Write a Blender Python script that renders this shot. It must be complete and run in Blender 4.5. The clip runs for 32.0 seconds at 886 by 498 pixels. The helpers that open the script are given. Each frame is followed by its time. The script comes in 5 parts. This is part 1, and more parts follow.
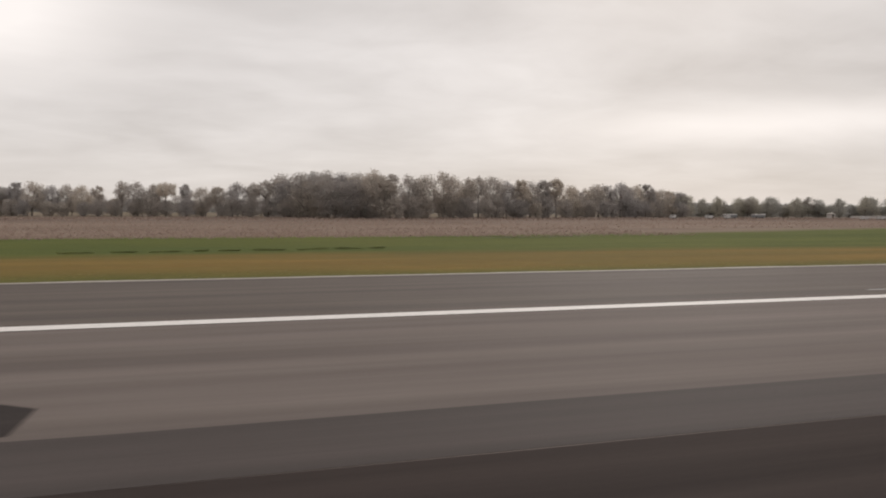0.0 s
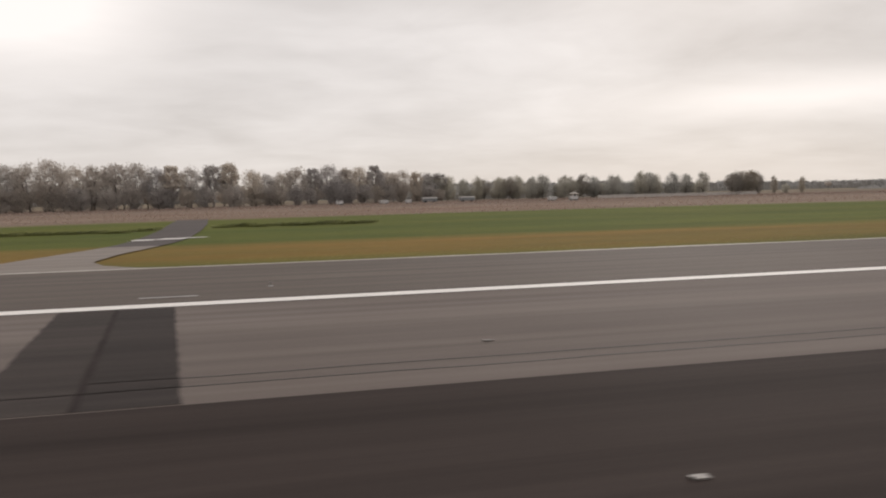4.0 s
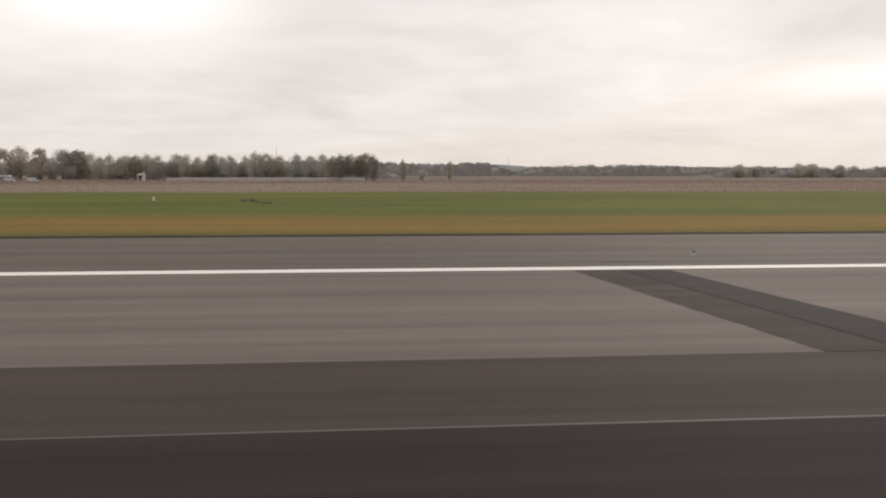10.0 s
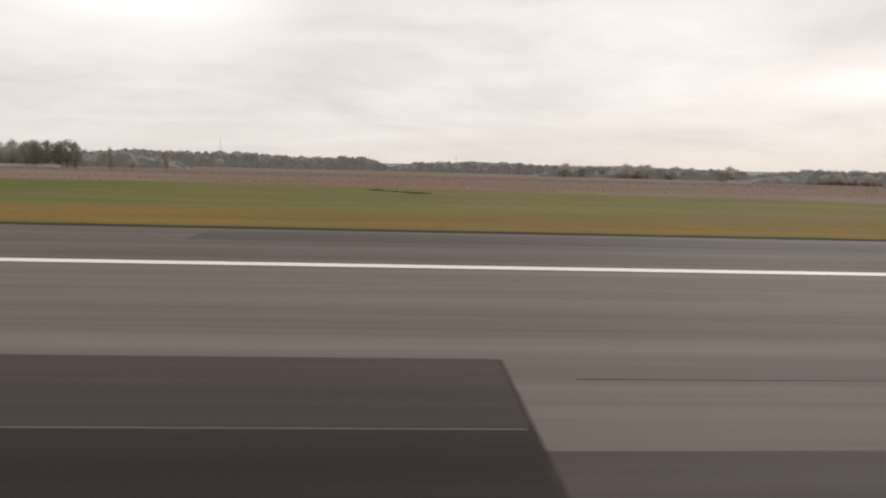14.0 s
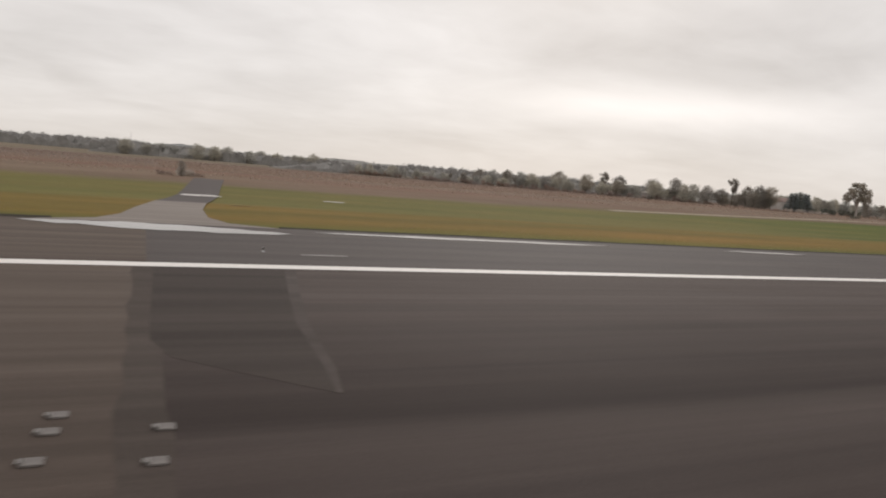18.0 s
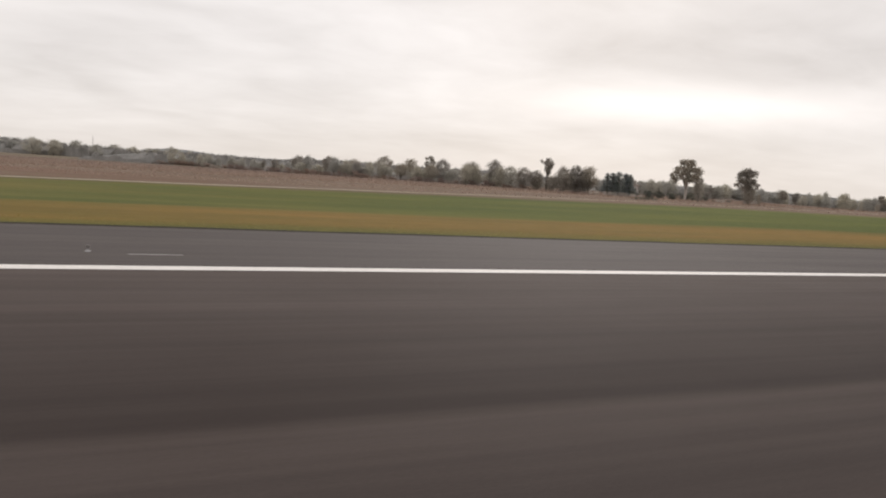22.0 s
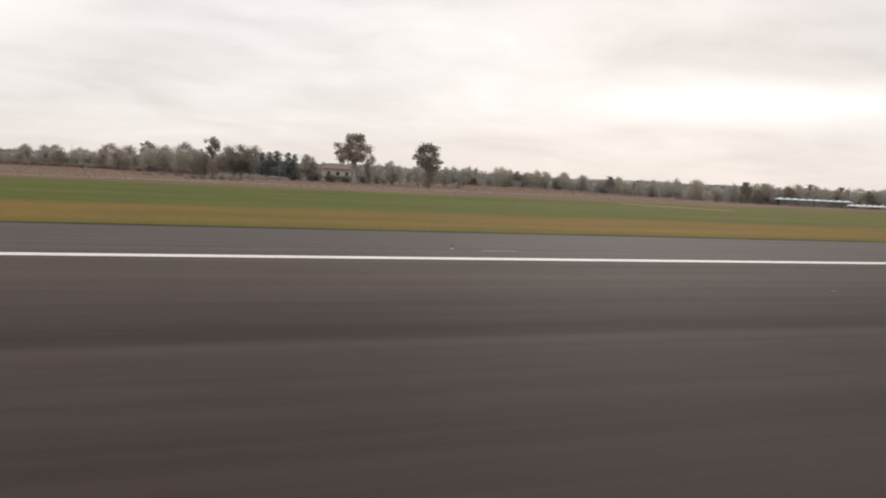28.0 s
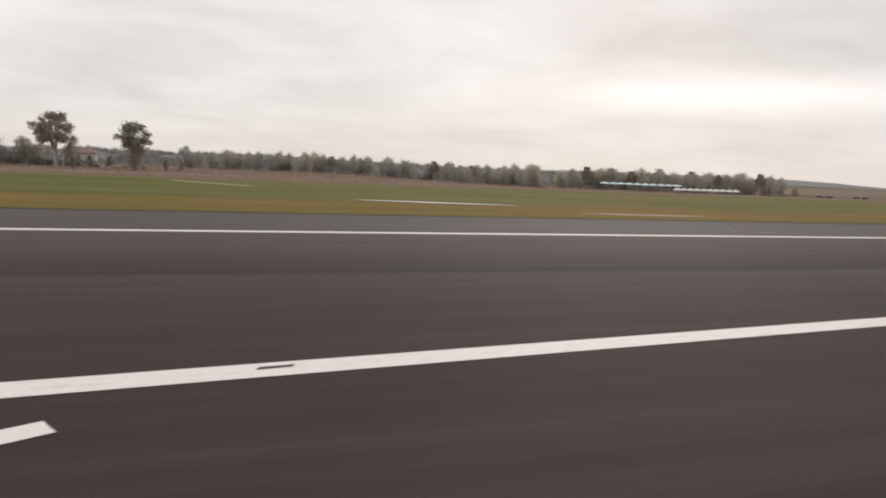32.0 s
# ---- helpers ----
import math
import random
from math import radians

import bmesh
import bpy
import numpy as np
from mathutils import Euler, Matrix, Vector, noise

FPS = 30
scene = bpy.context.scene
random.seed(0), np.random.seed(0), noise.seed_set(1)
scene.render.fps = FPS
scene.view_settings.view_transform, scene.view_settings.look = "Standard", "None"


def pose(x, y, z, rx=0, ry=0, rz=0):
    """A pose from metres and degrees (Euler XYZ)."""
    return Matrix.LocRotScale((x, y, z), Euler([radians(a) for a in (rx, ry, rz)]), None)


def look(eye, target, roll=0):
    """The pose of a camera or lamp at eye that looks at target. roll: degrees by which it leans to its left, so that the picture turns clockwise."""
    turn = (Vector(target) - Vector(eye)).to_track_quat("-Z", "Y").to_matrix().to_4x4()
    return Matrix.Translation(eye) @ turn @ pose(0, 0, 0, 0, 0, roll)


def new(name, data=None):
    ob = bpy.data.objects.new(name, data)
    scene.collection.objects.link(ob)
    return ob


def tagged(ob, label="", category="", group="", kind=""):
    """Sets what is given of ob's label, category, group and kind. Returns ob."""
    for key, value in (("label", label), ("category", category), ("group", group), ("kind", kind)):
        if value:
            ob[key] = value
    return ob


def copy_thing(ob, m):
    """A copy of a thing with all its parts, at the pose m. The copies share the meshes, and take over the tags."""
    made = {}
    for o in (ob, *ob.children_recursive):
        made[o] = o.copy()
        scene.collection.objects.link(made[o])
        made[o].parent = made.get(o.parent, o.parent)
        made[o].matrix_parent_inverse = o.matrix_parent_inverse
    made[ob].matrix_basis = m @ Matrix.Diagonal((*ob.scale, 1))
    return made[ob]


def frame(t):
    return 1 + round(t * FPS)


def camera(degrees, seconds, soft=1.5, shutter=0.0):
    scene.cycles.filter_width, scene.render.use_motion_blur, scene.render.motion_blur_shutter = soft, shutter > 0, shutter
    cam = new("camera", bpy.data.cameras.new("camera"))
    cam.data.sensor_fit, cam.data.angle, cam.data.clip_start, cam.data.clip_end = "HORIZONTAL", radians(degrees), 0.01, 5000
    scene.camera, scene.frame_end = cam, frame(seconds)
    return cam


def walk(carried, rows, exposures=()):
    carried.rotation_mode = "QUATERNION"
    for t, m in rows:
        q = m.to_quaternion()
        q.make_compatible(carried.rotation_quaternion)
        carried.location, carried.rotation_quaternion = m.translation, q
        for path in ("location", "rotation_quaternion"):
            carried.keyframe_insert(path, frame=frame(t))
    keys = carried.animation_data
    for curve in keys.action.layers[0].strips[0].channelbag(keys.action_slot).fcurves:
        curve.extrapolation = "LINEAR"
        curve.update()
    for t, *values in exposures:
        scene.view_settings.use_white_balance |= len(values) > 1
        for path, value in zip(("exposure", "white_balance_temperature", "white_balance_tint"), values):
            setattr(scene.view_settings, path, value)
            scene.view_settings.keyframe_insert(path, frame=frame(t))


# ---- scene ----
FOV = 65.93
EYE = 2.802  # metres above the runway
# seconds, along the runway, across it, yaw, pitch, roll
ROWS = (
    (0, 0.00, 0.00, -15.75, -3.29, 0.27),
    (0.5, 19.53, -0.17, -16.70, -3.94, -0.36),
    (1, 38.82, -0.36, -16.11, -4.52, -0.35),
    (1.5, 57.86, -0.55, -14.61, -5.41, -1.12),
    (2, 76.67, -0.74, -14.17, -5.63, -0.07),
    (2.5, 95.23, -0.93, -12.80, -5.55, -1.35),
    (3, 113.55, -1.11, -7.44, -4.87, 1.29),
    (3.5, 131.62, -1.28, -7.37, -4.13, -0.05),
    (4, 149.42, -1.43, -11.64, -4.63, -1.30),
    (4.5, 166.95, -1.55, -12.23, -4.84, -0.00),
    (5, 184.22, -1.66, -12.18, -5.03, 0.28),
    (5.5, 201.22, -1.73, -11.88, -5.36, 0.46),
    (6, 217.96, -1.77, -11.44, -5.68, 0.52),
    (6.5, 234.45, -1.80, -10.99, -5.80, 0.42),
    (7, 250.73, -1.81, -9.36, -5.60, -0.39),
    (7.5, 266.80, -1.80, -8.28, -5.86, -0.03),
    (8, 282.65, -1.79, -7.21, -6.11, -0.32),
    (8.5, 298.29, -1.77, -7.95, -6.41, -0.04),
    (9, 313.71, -1.74, -8.57, -6.69, 0.64),
    (9.5, 328.93, -1.72, -5.07, -6.78, -0.06),
    (10, 343.96, -1.71, -4.30, -6.42, 0.04),
    (10.5, 358.80, -1.70, -5.47, -6.50, 0.20),
    (11, 373.45, -1.69, -5.72, -6.50, 0.21),
    (11.5, 387.92, -1.69, -6.15, -6.69, -0.14),
    (12, 402.19, -1.68, -6.41, -6.60, 0.42),
    (12.5, 416.26, -1.66, -5.52, -5.97, 0.50),
    (13, 430.10, -1.64, -4.57, -5.89, 1.13),
    (13.5, 443.73, -1.61, -3.91, -6.40, 1.22),
    (14, 457.14, -1.57, -3.18, -6.72, 1.43),
    (14.5, 470.33, -1.51, -3.54, -6.94, 0.92),
    (15, 483.30, -1.44, -6.78, -6.95, 1.35),
    (15.5, 496.06, -1.33, -13.30, -6.95, 2.30),
    (16, 508.60, -1.17, -19.70, -6.92, 3.15),
    (16.5, 520.93, -0.98, -22.72, -6.86, 3.56),
    (17, 533.05, -0.78, -23.42, -6.50, 4.05),
    (17.5, 544.96, -0.58, -23.70, -6.04, 3.65),
    (18, 556.66, -0.39, -24.00, -6.20, 4.83),
    (18.5, 568.18, -0.23, -23.05, -6.35, 5.05),
    (19, 579.54, -0.11, -23.90, -5.72, 6.99),
    (19.5, 590.75, -0.04, -25.41, -5.69, 5.43),
    (20, 601.82, -0.05, -25.71, -6.29, 5.57),
    (20.5, 612.72, -0.14, -25.20, -6.19, 5.54),
    (21, 623.48, -0.28, -23.61, -6.36, 4.48),
    (21.5, 634.09, -0.47, -23.32, -6.29, 4.50),
    (22, 644.54, -0.69, -22.00, -6.18, 3.78),
    (22.5, 654.84, -0.93, -21.80, -6.41, 3.61),
    (23, 664.99, -1.18, -21.26, -6.57, 4.70),
    (23.5, 674.99, -1.42, -17.63, -5.86, 5.01),
    (24, 684.83, -1.64, -15.99, -5.69, 4.43),
    (24.5, 694.52, -1.79, -15.72, -5.80, 5.13),
    (25, 704.03, -1.89, -17.33, -5.77, 5.14),
    (25.5, 713.37, -1.98, -17.98, -5.85, 4.61),
    (26, 722.55, -2.14, -16.82, -6.09, 3.66),
    (26.5, 731.55, -2.43, -17.73, -6.29, 3.29),
    (27, 740.37, -2.90, -17.82, -6.27, 3.15),
    (27.5, 749.04, -3.58, -17.76, -6.17, 2.97),
    (28, 757.54, -4.42, -17.68, -6.06, 2.81),
    (28.5, 765.89, -5.33, -17.71, -6.01, 2.74),
    (29, 774.09, -6.21, -18.24, -6.07, 2.82),
    (29.5, 782.12, -7.09, -17.53, -6.36, 2.39),
    (30, 790.00, -7.97, -17.58, -6.75, 2.36),
    (30.5, 797.71, -8.80, -17.18, -6.88, 3.02),
    (31, 805.26, -9.54, -17.14, -6.83, 2.48),
    (31.5, 812.65, -10.23, -17.29, -6.50, 1.96),
    (32, 819.87, -10.91, -18.92, -6.58, 2.39),
)

cam = camera(FOV, 32.0, soft=2.0, shutter=0.085)
walk(cam, [(t, pose(x, y, EYE, 90 + pitch, 0, yaw) @ pose(0, 0, 0, 0, 0, roll)) for t, x, y, yaw, pitch, roll in ROWS],
     exposures=((0, -0.12, 6620, 13.5), (1.2, -0.1, 6620, 13.5), (2.8, 0.03, 6620, 13.5), (4.2, -0.06, 6620, 13.5), (7.2, 0.06, 6620, 13.5), (12, 0.08, 6620, 13.5), (15, 0.08, 6620, 13.5), (17, 0.12, 6620, 13.5), (18, -0.02, 6550, 12.5), (20.5, 0.1, 6550, 13.3), (25.5, 0.11, 6550, 13.3), (29, 0.18, 6550, 13.3), (31, 0.17, 6550, 13.3), (32, 0.05, 6550, 13.3)))

# ---- sky and light ----
SUN_AZ, SUN_EL = 57.0, 26.0  # azimuth counted from +x towards +y
world = bpy.data.worlds.new("overcast_sky")
scene.world = world
world.use_nodes = True
wn = world.node_tree
wn.nodes.clear()


def wmath(op, a, b=None, c=None):
    n = wn.nodes.new("ShaderNodeMath")
    n.operation = op
    for i, v in enumerate((a, b, c)):
        if v is None:
            continue
        if isinstance(v, (int, float)):
            n.inputs[i].default_value = v
        else:
            wn.links.new(v, n.inputs[i])
    return n.outputs[0]


def wmix(fac, a, b):
    n = wn.nodes.new("ShaderNodeMix")
    n.data_type = "RGBA"
    for sock, v in ((n.inputs["Factor"], fac), (n.inputs[6], a), (n.inputs[7], b)):
        if isinstance(v, (int, float, tuple)):
            sock.default_value = v
        else:
            wn.links.new(v, sock)
    return n.outputs[2]


def toward(az, el):
    az, el = radians(az), radians(el)
    return (math.cos(el) * math.cos(az), math.cos(el) * math.sin(az), math.sin(el))


coord = wn.nodes.new("ShaderNodeTexCoord")
sep = wn.nodes.new("ShaderNodeSeparateXYZ")
wn.links.new(coord.outputs["Generated"], sep.inputs[0])
up = wmath("MAXIMUM", sep.outputs["Z"], 0.0)
flat = wmath("DIVIDE", 1.0, wmath("ADD", up, 0.17))
comb = wn.nodes.new("ShaderNodeCombineXYZ")
wn.links.new(wmath("MULTIPLY", sep.outputs["X"], flat), comb.inputs[0])
wn.links.new(wmath("MULTIPLY", wmath("MULTIPLY", sep.outputs["Y"], flat), 1.25), comb.inputs[1])


def clouds(scale, detail, seed):
    n = wn.nodes.new("ShaderNodeTexNoise")
    n.noise_dimensions = "4D"
    n.inputs["W"].default_value = seed
    n.inputs["Scale"].default_value = scale
    n.inputs["Detail"].default_value = detail
    n.inputs["Roughness"].default_value = 0.55
    n.inputs["Distortion"].default_value = 0.6
    wn.links.new(comb.outputs[0], n.inputs["Vector"])
    return n.outputs["Fac"]


def lobe(az, el, width, tall):
    """A soft bright opening in the cloud, wide along the horizon."""
    d = toward(az, el)
    side = (-math.sin(radians(az)), math.cos(radians(az)), 0.0)
    dot = wn.nodes.new("ShaderNodeVectorMath")
    dot.operation = "DOT_PRODUCT"
    wn.links.new(coord.outputs["Generated"], dot.inputs[0])
    dot.inputs[1].default_value = side
    front = wn.nodes.new("ShaderNodeVectorMath")
    front.operation = "DOT_PRODUCT"
    wn.links.new(coord.outputs["Generated"], front.inputs[0])
    front.inputs[1].default_value = (d[0], d[1], 0.0)
    a = wmath("POWER", wmath("DIVIDE", dot.outputs["Value"], width), 2.0)
    b = wmath("POWER", wmath("DIVIDE", wmath("SUBTRACT", sep.outputs["Z"], d[2]), tall), 2.0)
    fall = wmath("POWER", 2.718, wmath("MULTIPLY", wmath("ADD", a, b), -1.0))
    return wmath("MULTIPLY", fall, wmath("GREATER_THAN", front.outputs["Value"], 0.0))


bands = wmath("ADD", wmath("MULTIPLY", clouds(0.62, 3, 3.1), 0.58), wmath("MULTIPLY", clouds(1.5, 5, 7.7), 0.28))
bands = wmath("ADD", bands, wmath("MULTIPLY", clouds(3.6, 6, 2.2), 0.14))
ramp = wn.nodes.new("ShaderNodeValToRGB")
ramp.color_ramp.elements[0].position, ramp.color_ramp.elements[0].color = 0.37, (0.630, 0.610, 0.586, 1)
ramp.color_ramp.elements[1].position, ramp.color_ramp.elements[1].color = 0.63, (0.880, 0.861, 0.836, 1)
wn.links.new(bands, ramp.inputs[0])
near_horizon = wmath("POWER", 2.718, wmath("MULTIPLY", up, -14.0))
cloud_col = wmix(wmath("MULTIPLY", near_horizon, 0.72), ramp.outputs[0], (0.735, 0.690, 0.625, 1))
glow = wmath("ADD", wmath("MULTIPLY", lobe(49, 6.6, 0.25, 0.027), 0.72), wmath("MULTIPLY", lobe(110, 14.0, 0.17, 0.08), 1.3))
glow = wmath("MULTIPLY", glow, wmath("ADD", wmath("MULTIPLY", clouds(1.1, 4, 1.3), 1.4), 0.3))
cloud_col = wmix(wmath("MINIMUM", glow, 1.0), cloud_col, (1.08, 1.045, 1.0, 1))
sky = wn.nodes.new("ShaderNodeTexSky")
sky.sky_type = "NISHITA"
sky.sun_disc = False
sky.sun_elevation = radians(SUN_EL)
sky.sun_rotation = radians(90 - SUN_AZ)
sky.dust_density = 2.0
thin = wn.nodes.new("ShaderNodeVectorMath")
thin.operation = "SCALE"
wn.links.new(sky.outputs[0], thin.inputs[0])
thin.inputs["Scale"].default_value = 0.10
background = wn.nodes.new("ShaderNodeBackground")
wn.links.new(wmix(0.97, thin.outputs[0], cloud_col), background.inputs["Color"])
background.inputs["Strength"].default_value = 1.0
world_out = wn.nodes.new("ShaderNodeOutputWorld")
wn.links.new(background.outputs[0], world_out.inputs[0])

sun = new("sun", bpy.data.lights.new("sun", "SUN"))
sun.data.energy, sun.data.angle, sun.data.color = 0.7, radians(18), (1.0, 0.95, 0.88)
sun.matrix_world = look(Vector(toward(SUN_AZ, SUN_EL)) * 200 + Vector((450, 0, 0)), (450, 0, 0))


# ---- materials ----
def material(name, rough=0.85):
    m = bpy.data.materials.new(name)
    m.use_nodes = True
    nt = m.node_tree
    bsdf = nt.nodes["Principled BSDF"]
    bsdf.inputs["Roughness"].default_value = rough
    return m, nt, bsdf


def place(nt, sx=1.0, sy=1.0, sz=1.0, world_space=True):
    c = nt.nodes.new("ShaderNodeNewGeometry" if world_space else "ShaderNodeTexCoord")
    mp = nt.nodes.new("ShaderNodeMapping")
    mp.inputs["Scale"].default_value = (sx, sy, sz)
    nt.links.new(c.outputs["Position" if world_space else "Object"], mp.inputs["Vector"])
    return mp.outputs[0]


def grain(nt, vec, scale, detail=4, rough=0.6):
    n = nt.nodes.new("ShaderNodeTexNoise")
    n.inputs["Scale"].default_value, n.inputs["Detail"].default_value, n.inputs["Roughness"].default_value = scale, detail, rough
    nt.links.new(vec, n.inputs["Vector"])
    return n.outputs["Fac"]


def blend(nt, fac, a, b, how="MIX"):
    n = nt.nodes.new("ShaderNodeMix")
    n.data_type, n.blend_type = "RGBA", how
    for sock, v in ((n.inputs["Factor"], fac), (n.inputs[6], a), (n.inputs[7], b)):
        if isinstance(v, (int, float)):
            sock.default_value = v
        elif isinstance(v, tuple):
            sock.default_value = (*v[:3], 1)
        else:
            nt.links.new(v, sock)
    return n.outputs[2]


def spread(nt, fac, lo, hi):
    n = nt.nodes.new("ShaderNodeMapRange")
    n.inputs["From Min"].default_value, n.inputs["From Max"].default_value = lo, hi
    nt.links.new(fac, n.inputs["Value"])
    return n.outputs[0]


def bumped(nt, bsdf, fac, strength, distance):
    b = nt.nodes.new("ShaderNodeBump")
    b.inputs["Strength"].default_value, b.inputs["Distance"].default_value = strength, distance
    nt.links.new(fac, b.inputs["Height"])
    nt.links.new(b.outputs[0], bsdf.inputs["Normal"])


def asphalt(name, light, dark, seed=0.0, lanes=(), shine=0.3):
    """Paving with wheel streaks along the runway, blotches and a fine stone grain; lanes: (place across, rubber on it)."""
    m, nt, bsdf = material(name, 0.8)
    along = grain(nt, place(nt, 0.010, 0.62, 1), 1.0 + seed, 5, 0.65)
    fine_along = grain(nt, place(nt, 0.06, 1.7, 1), 1.0 + seed, 3, 0.5)
    blotch = grain(nt, place(nt, 0.10, 0.16, 1), 1.0 + seed * 2, 5, 0.6)
    stones = grain(nt, place(nt, 1, 1, 1), 34.0, 2, 0.7)
    c = blend(nt, spread(nt, along, 0.37, 0.63), dark, light)
    c = blend(nt, spread(nt, fine_along, 0.35, 0.68), blend(nt, 1.0, c, (0.89, 0.885, 0.88), "MULTIPLY"), c)
    c = blend(nt, spread(nt, blotch, 0.3, 0.75), blend(nt, 1.0, c, (0.86, 0.84, 0.83), "MULTIPLY"), c)
    c = blend(nt, spread(nt, stones, 0.3, 0.7), blend(nt, 1.0, c, (0.78, 0.78, 0.78), "MULTIPLY"), c)
    if lanes:
        geo = nt.nodes.new("ShaderNodeNewGeometry")
        sp = nt.nodes.new("ShaderNodeSeparateXYZ")
        nt.links.new(geo.outputs["Position"], sp.inputs[0])
        sway = nt.nodes.new("ShaderNodeMath")
        sway.operation = "MULTIPLY_ADD"
        nt.links.new(grain(nt, place(nt, 0.03, 0.3, 1), 1.3, 4, 0.6), sway.inputs[0])
        sway.inputs[1].default_value = 1.6
        nt.links.new(sp.outputs["Y"], sway.inputs[2])
        where = spread(nt, sway.outputs[0], -10.0, 20.0)
        ramp_ = nt.nodes.new("ShaderNodeValToRGB")
        els = ramp_.color_ramp.elements
        while len(els) < len(lanes):
            els.new(0.5)
        for e, (y, f) in zip(els, lanes):
            e.position, e.color = (y + 0.8 + 10.0) / 30.0, (f, f, f, 1)
        nt.links.new(where, ramp_.inputs[0])
        c = blend(nt, ramp_.outputs[0], c, blend(nt, 1.0, c, (0.44, 0.42, 0.42), "MULTIPLY"))
    nt.links.new(c, bsdf.inputs["Base Color"])
    bumped(nt, bsdf, stones, 0.35, 0.012)
    bsdf.inputs["Specular IOR Level"].default_value = shine
    return m


def paint(name, colour, wear=0.45):
    m, nt, bsdf = material(name, 0.7)
    worn = grain(nt, place(nt, 0.5, 3.0, 1), 2.6, 7, 0.7)
    specks = grain(nt, place(nt), 22.0, 3, 0.7)
    c = blend(nt, spread(nt, worn, wear + 0.10, wear - 0.14), colour, tuple(v * 0.55 for v in colour))
    c = blend(nt, spread(nt, specks, 0.35, 0.6), blend(nt, 1.0, c, (0.86, 0.85, 0.83), "MULTIPLY"), c)
    nt.links.new(c, bsdf.inputs["Base Color"])
    bumped(nt, bsdf, specks, 0.3, 0.01)
    return m


def plain(name, a, b, scale=3.0, rough=0.7, metal=0.0):
    m, nt, bsdf = material(name, rough)
    f = grain(nt, place(nt, world_space=False), scale, 5, 0.6)
    nt.links.new(blend(nt, spread(nt, f, 0.3, 0.7), a, b), bsdf.inputs["Base Color"])
    bsdf.inputs["Metallic"].default_value = metal
    bumped(nt, bsdf, f, 0.2, 0.02)
    return m


def foliage(name, a, b, rough=0.75):
    """Leaf colour that varies from leaf to leaf, from clump to clump and from tree to tree."""
    m, nt, bsdf = material(name, rough)
    g = nt.nodes.new("ShaderNodeNewGeometry")
    info = nt.nodes.new("ShaderNodeObjectInfo")
    big = grain(nt, place(nt, world_space=False), 0.7, 3, 0.6)
    c = blend(nt, g.outputs["Random Per Island"], a, b)
    c = blend(nt, spread(nt, big, 0.3, 0.7), blend(nt, 1.0, c, (0.86, 0.87, 0.88), "MULTIPLY"), c)
    c = blend(nt, info.outputs["Random"], blend(nt, 1.0, c, (0.86, 0.87, 0.90), "MULTIPLY"), blend(nt, 1.0, c, (1.12, 1.08, 1.0), "MULTIPLY"))
    nt.links.new(c, bsdf.inputs["Base Color"])
    bsdf.inputs["Specular IOR Level"].default_value = 0.2
    through_leaf = nt.nodes.new("ShaderNodeBsdfTranslucent")
    nt.links.new(c, through_leaf.inputs["Color"])
    both = nt.nodes.new("ShaderNodeMixShader")
    both.inputs["Fac"].default_value = 0.5
    nt.links.new(bsdf.outputs[0], both.inputs[1])
    nt.links.new(through_leaf.outputs[0], both.inputs[2])
    nt.links.new(both.outputs[0], nt.nodes["Material Output"].inputs["Surface"])
    return m


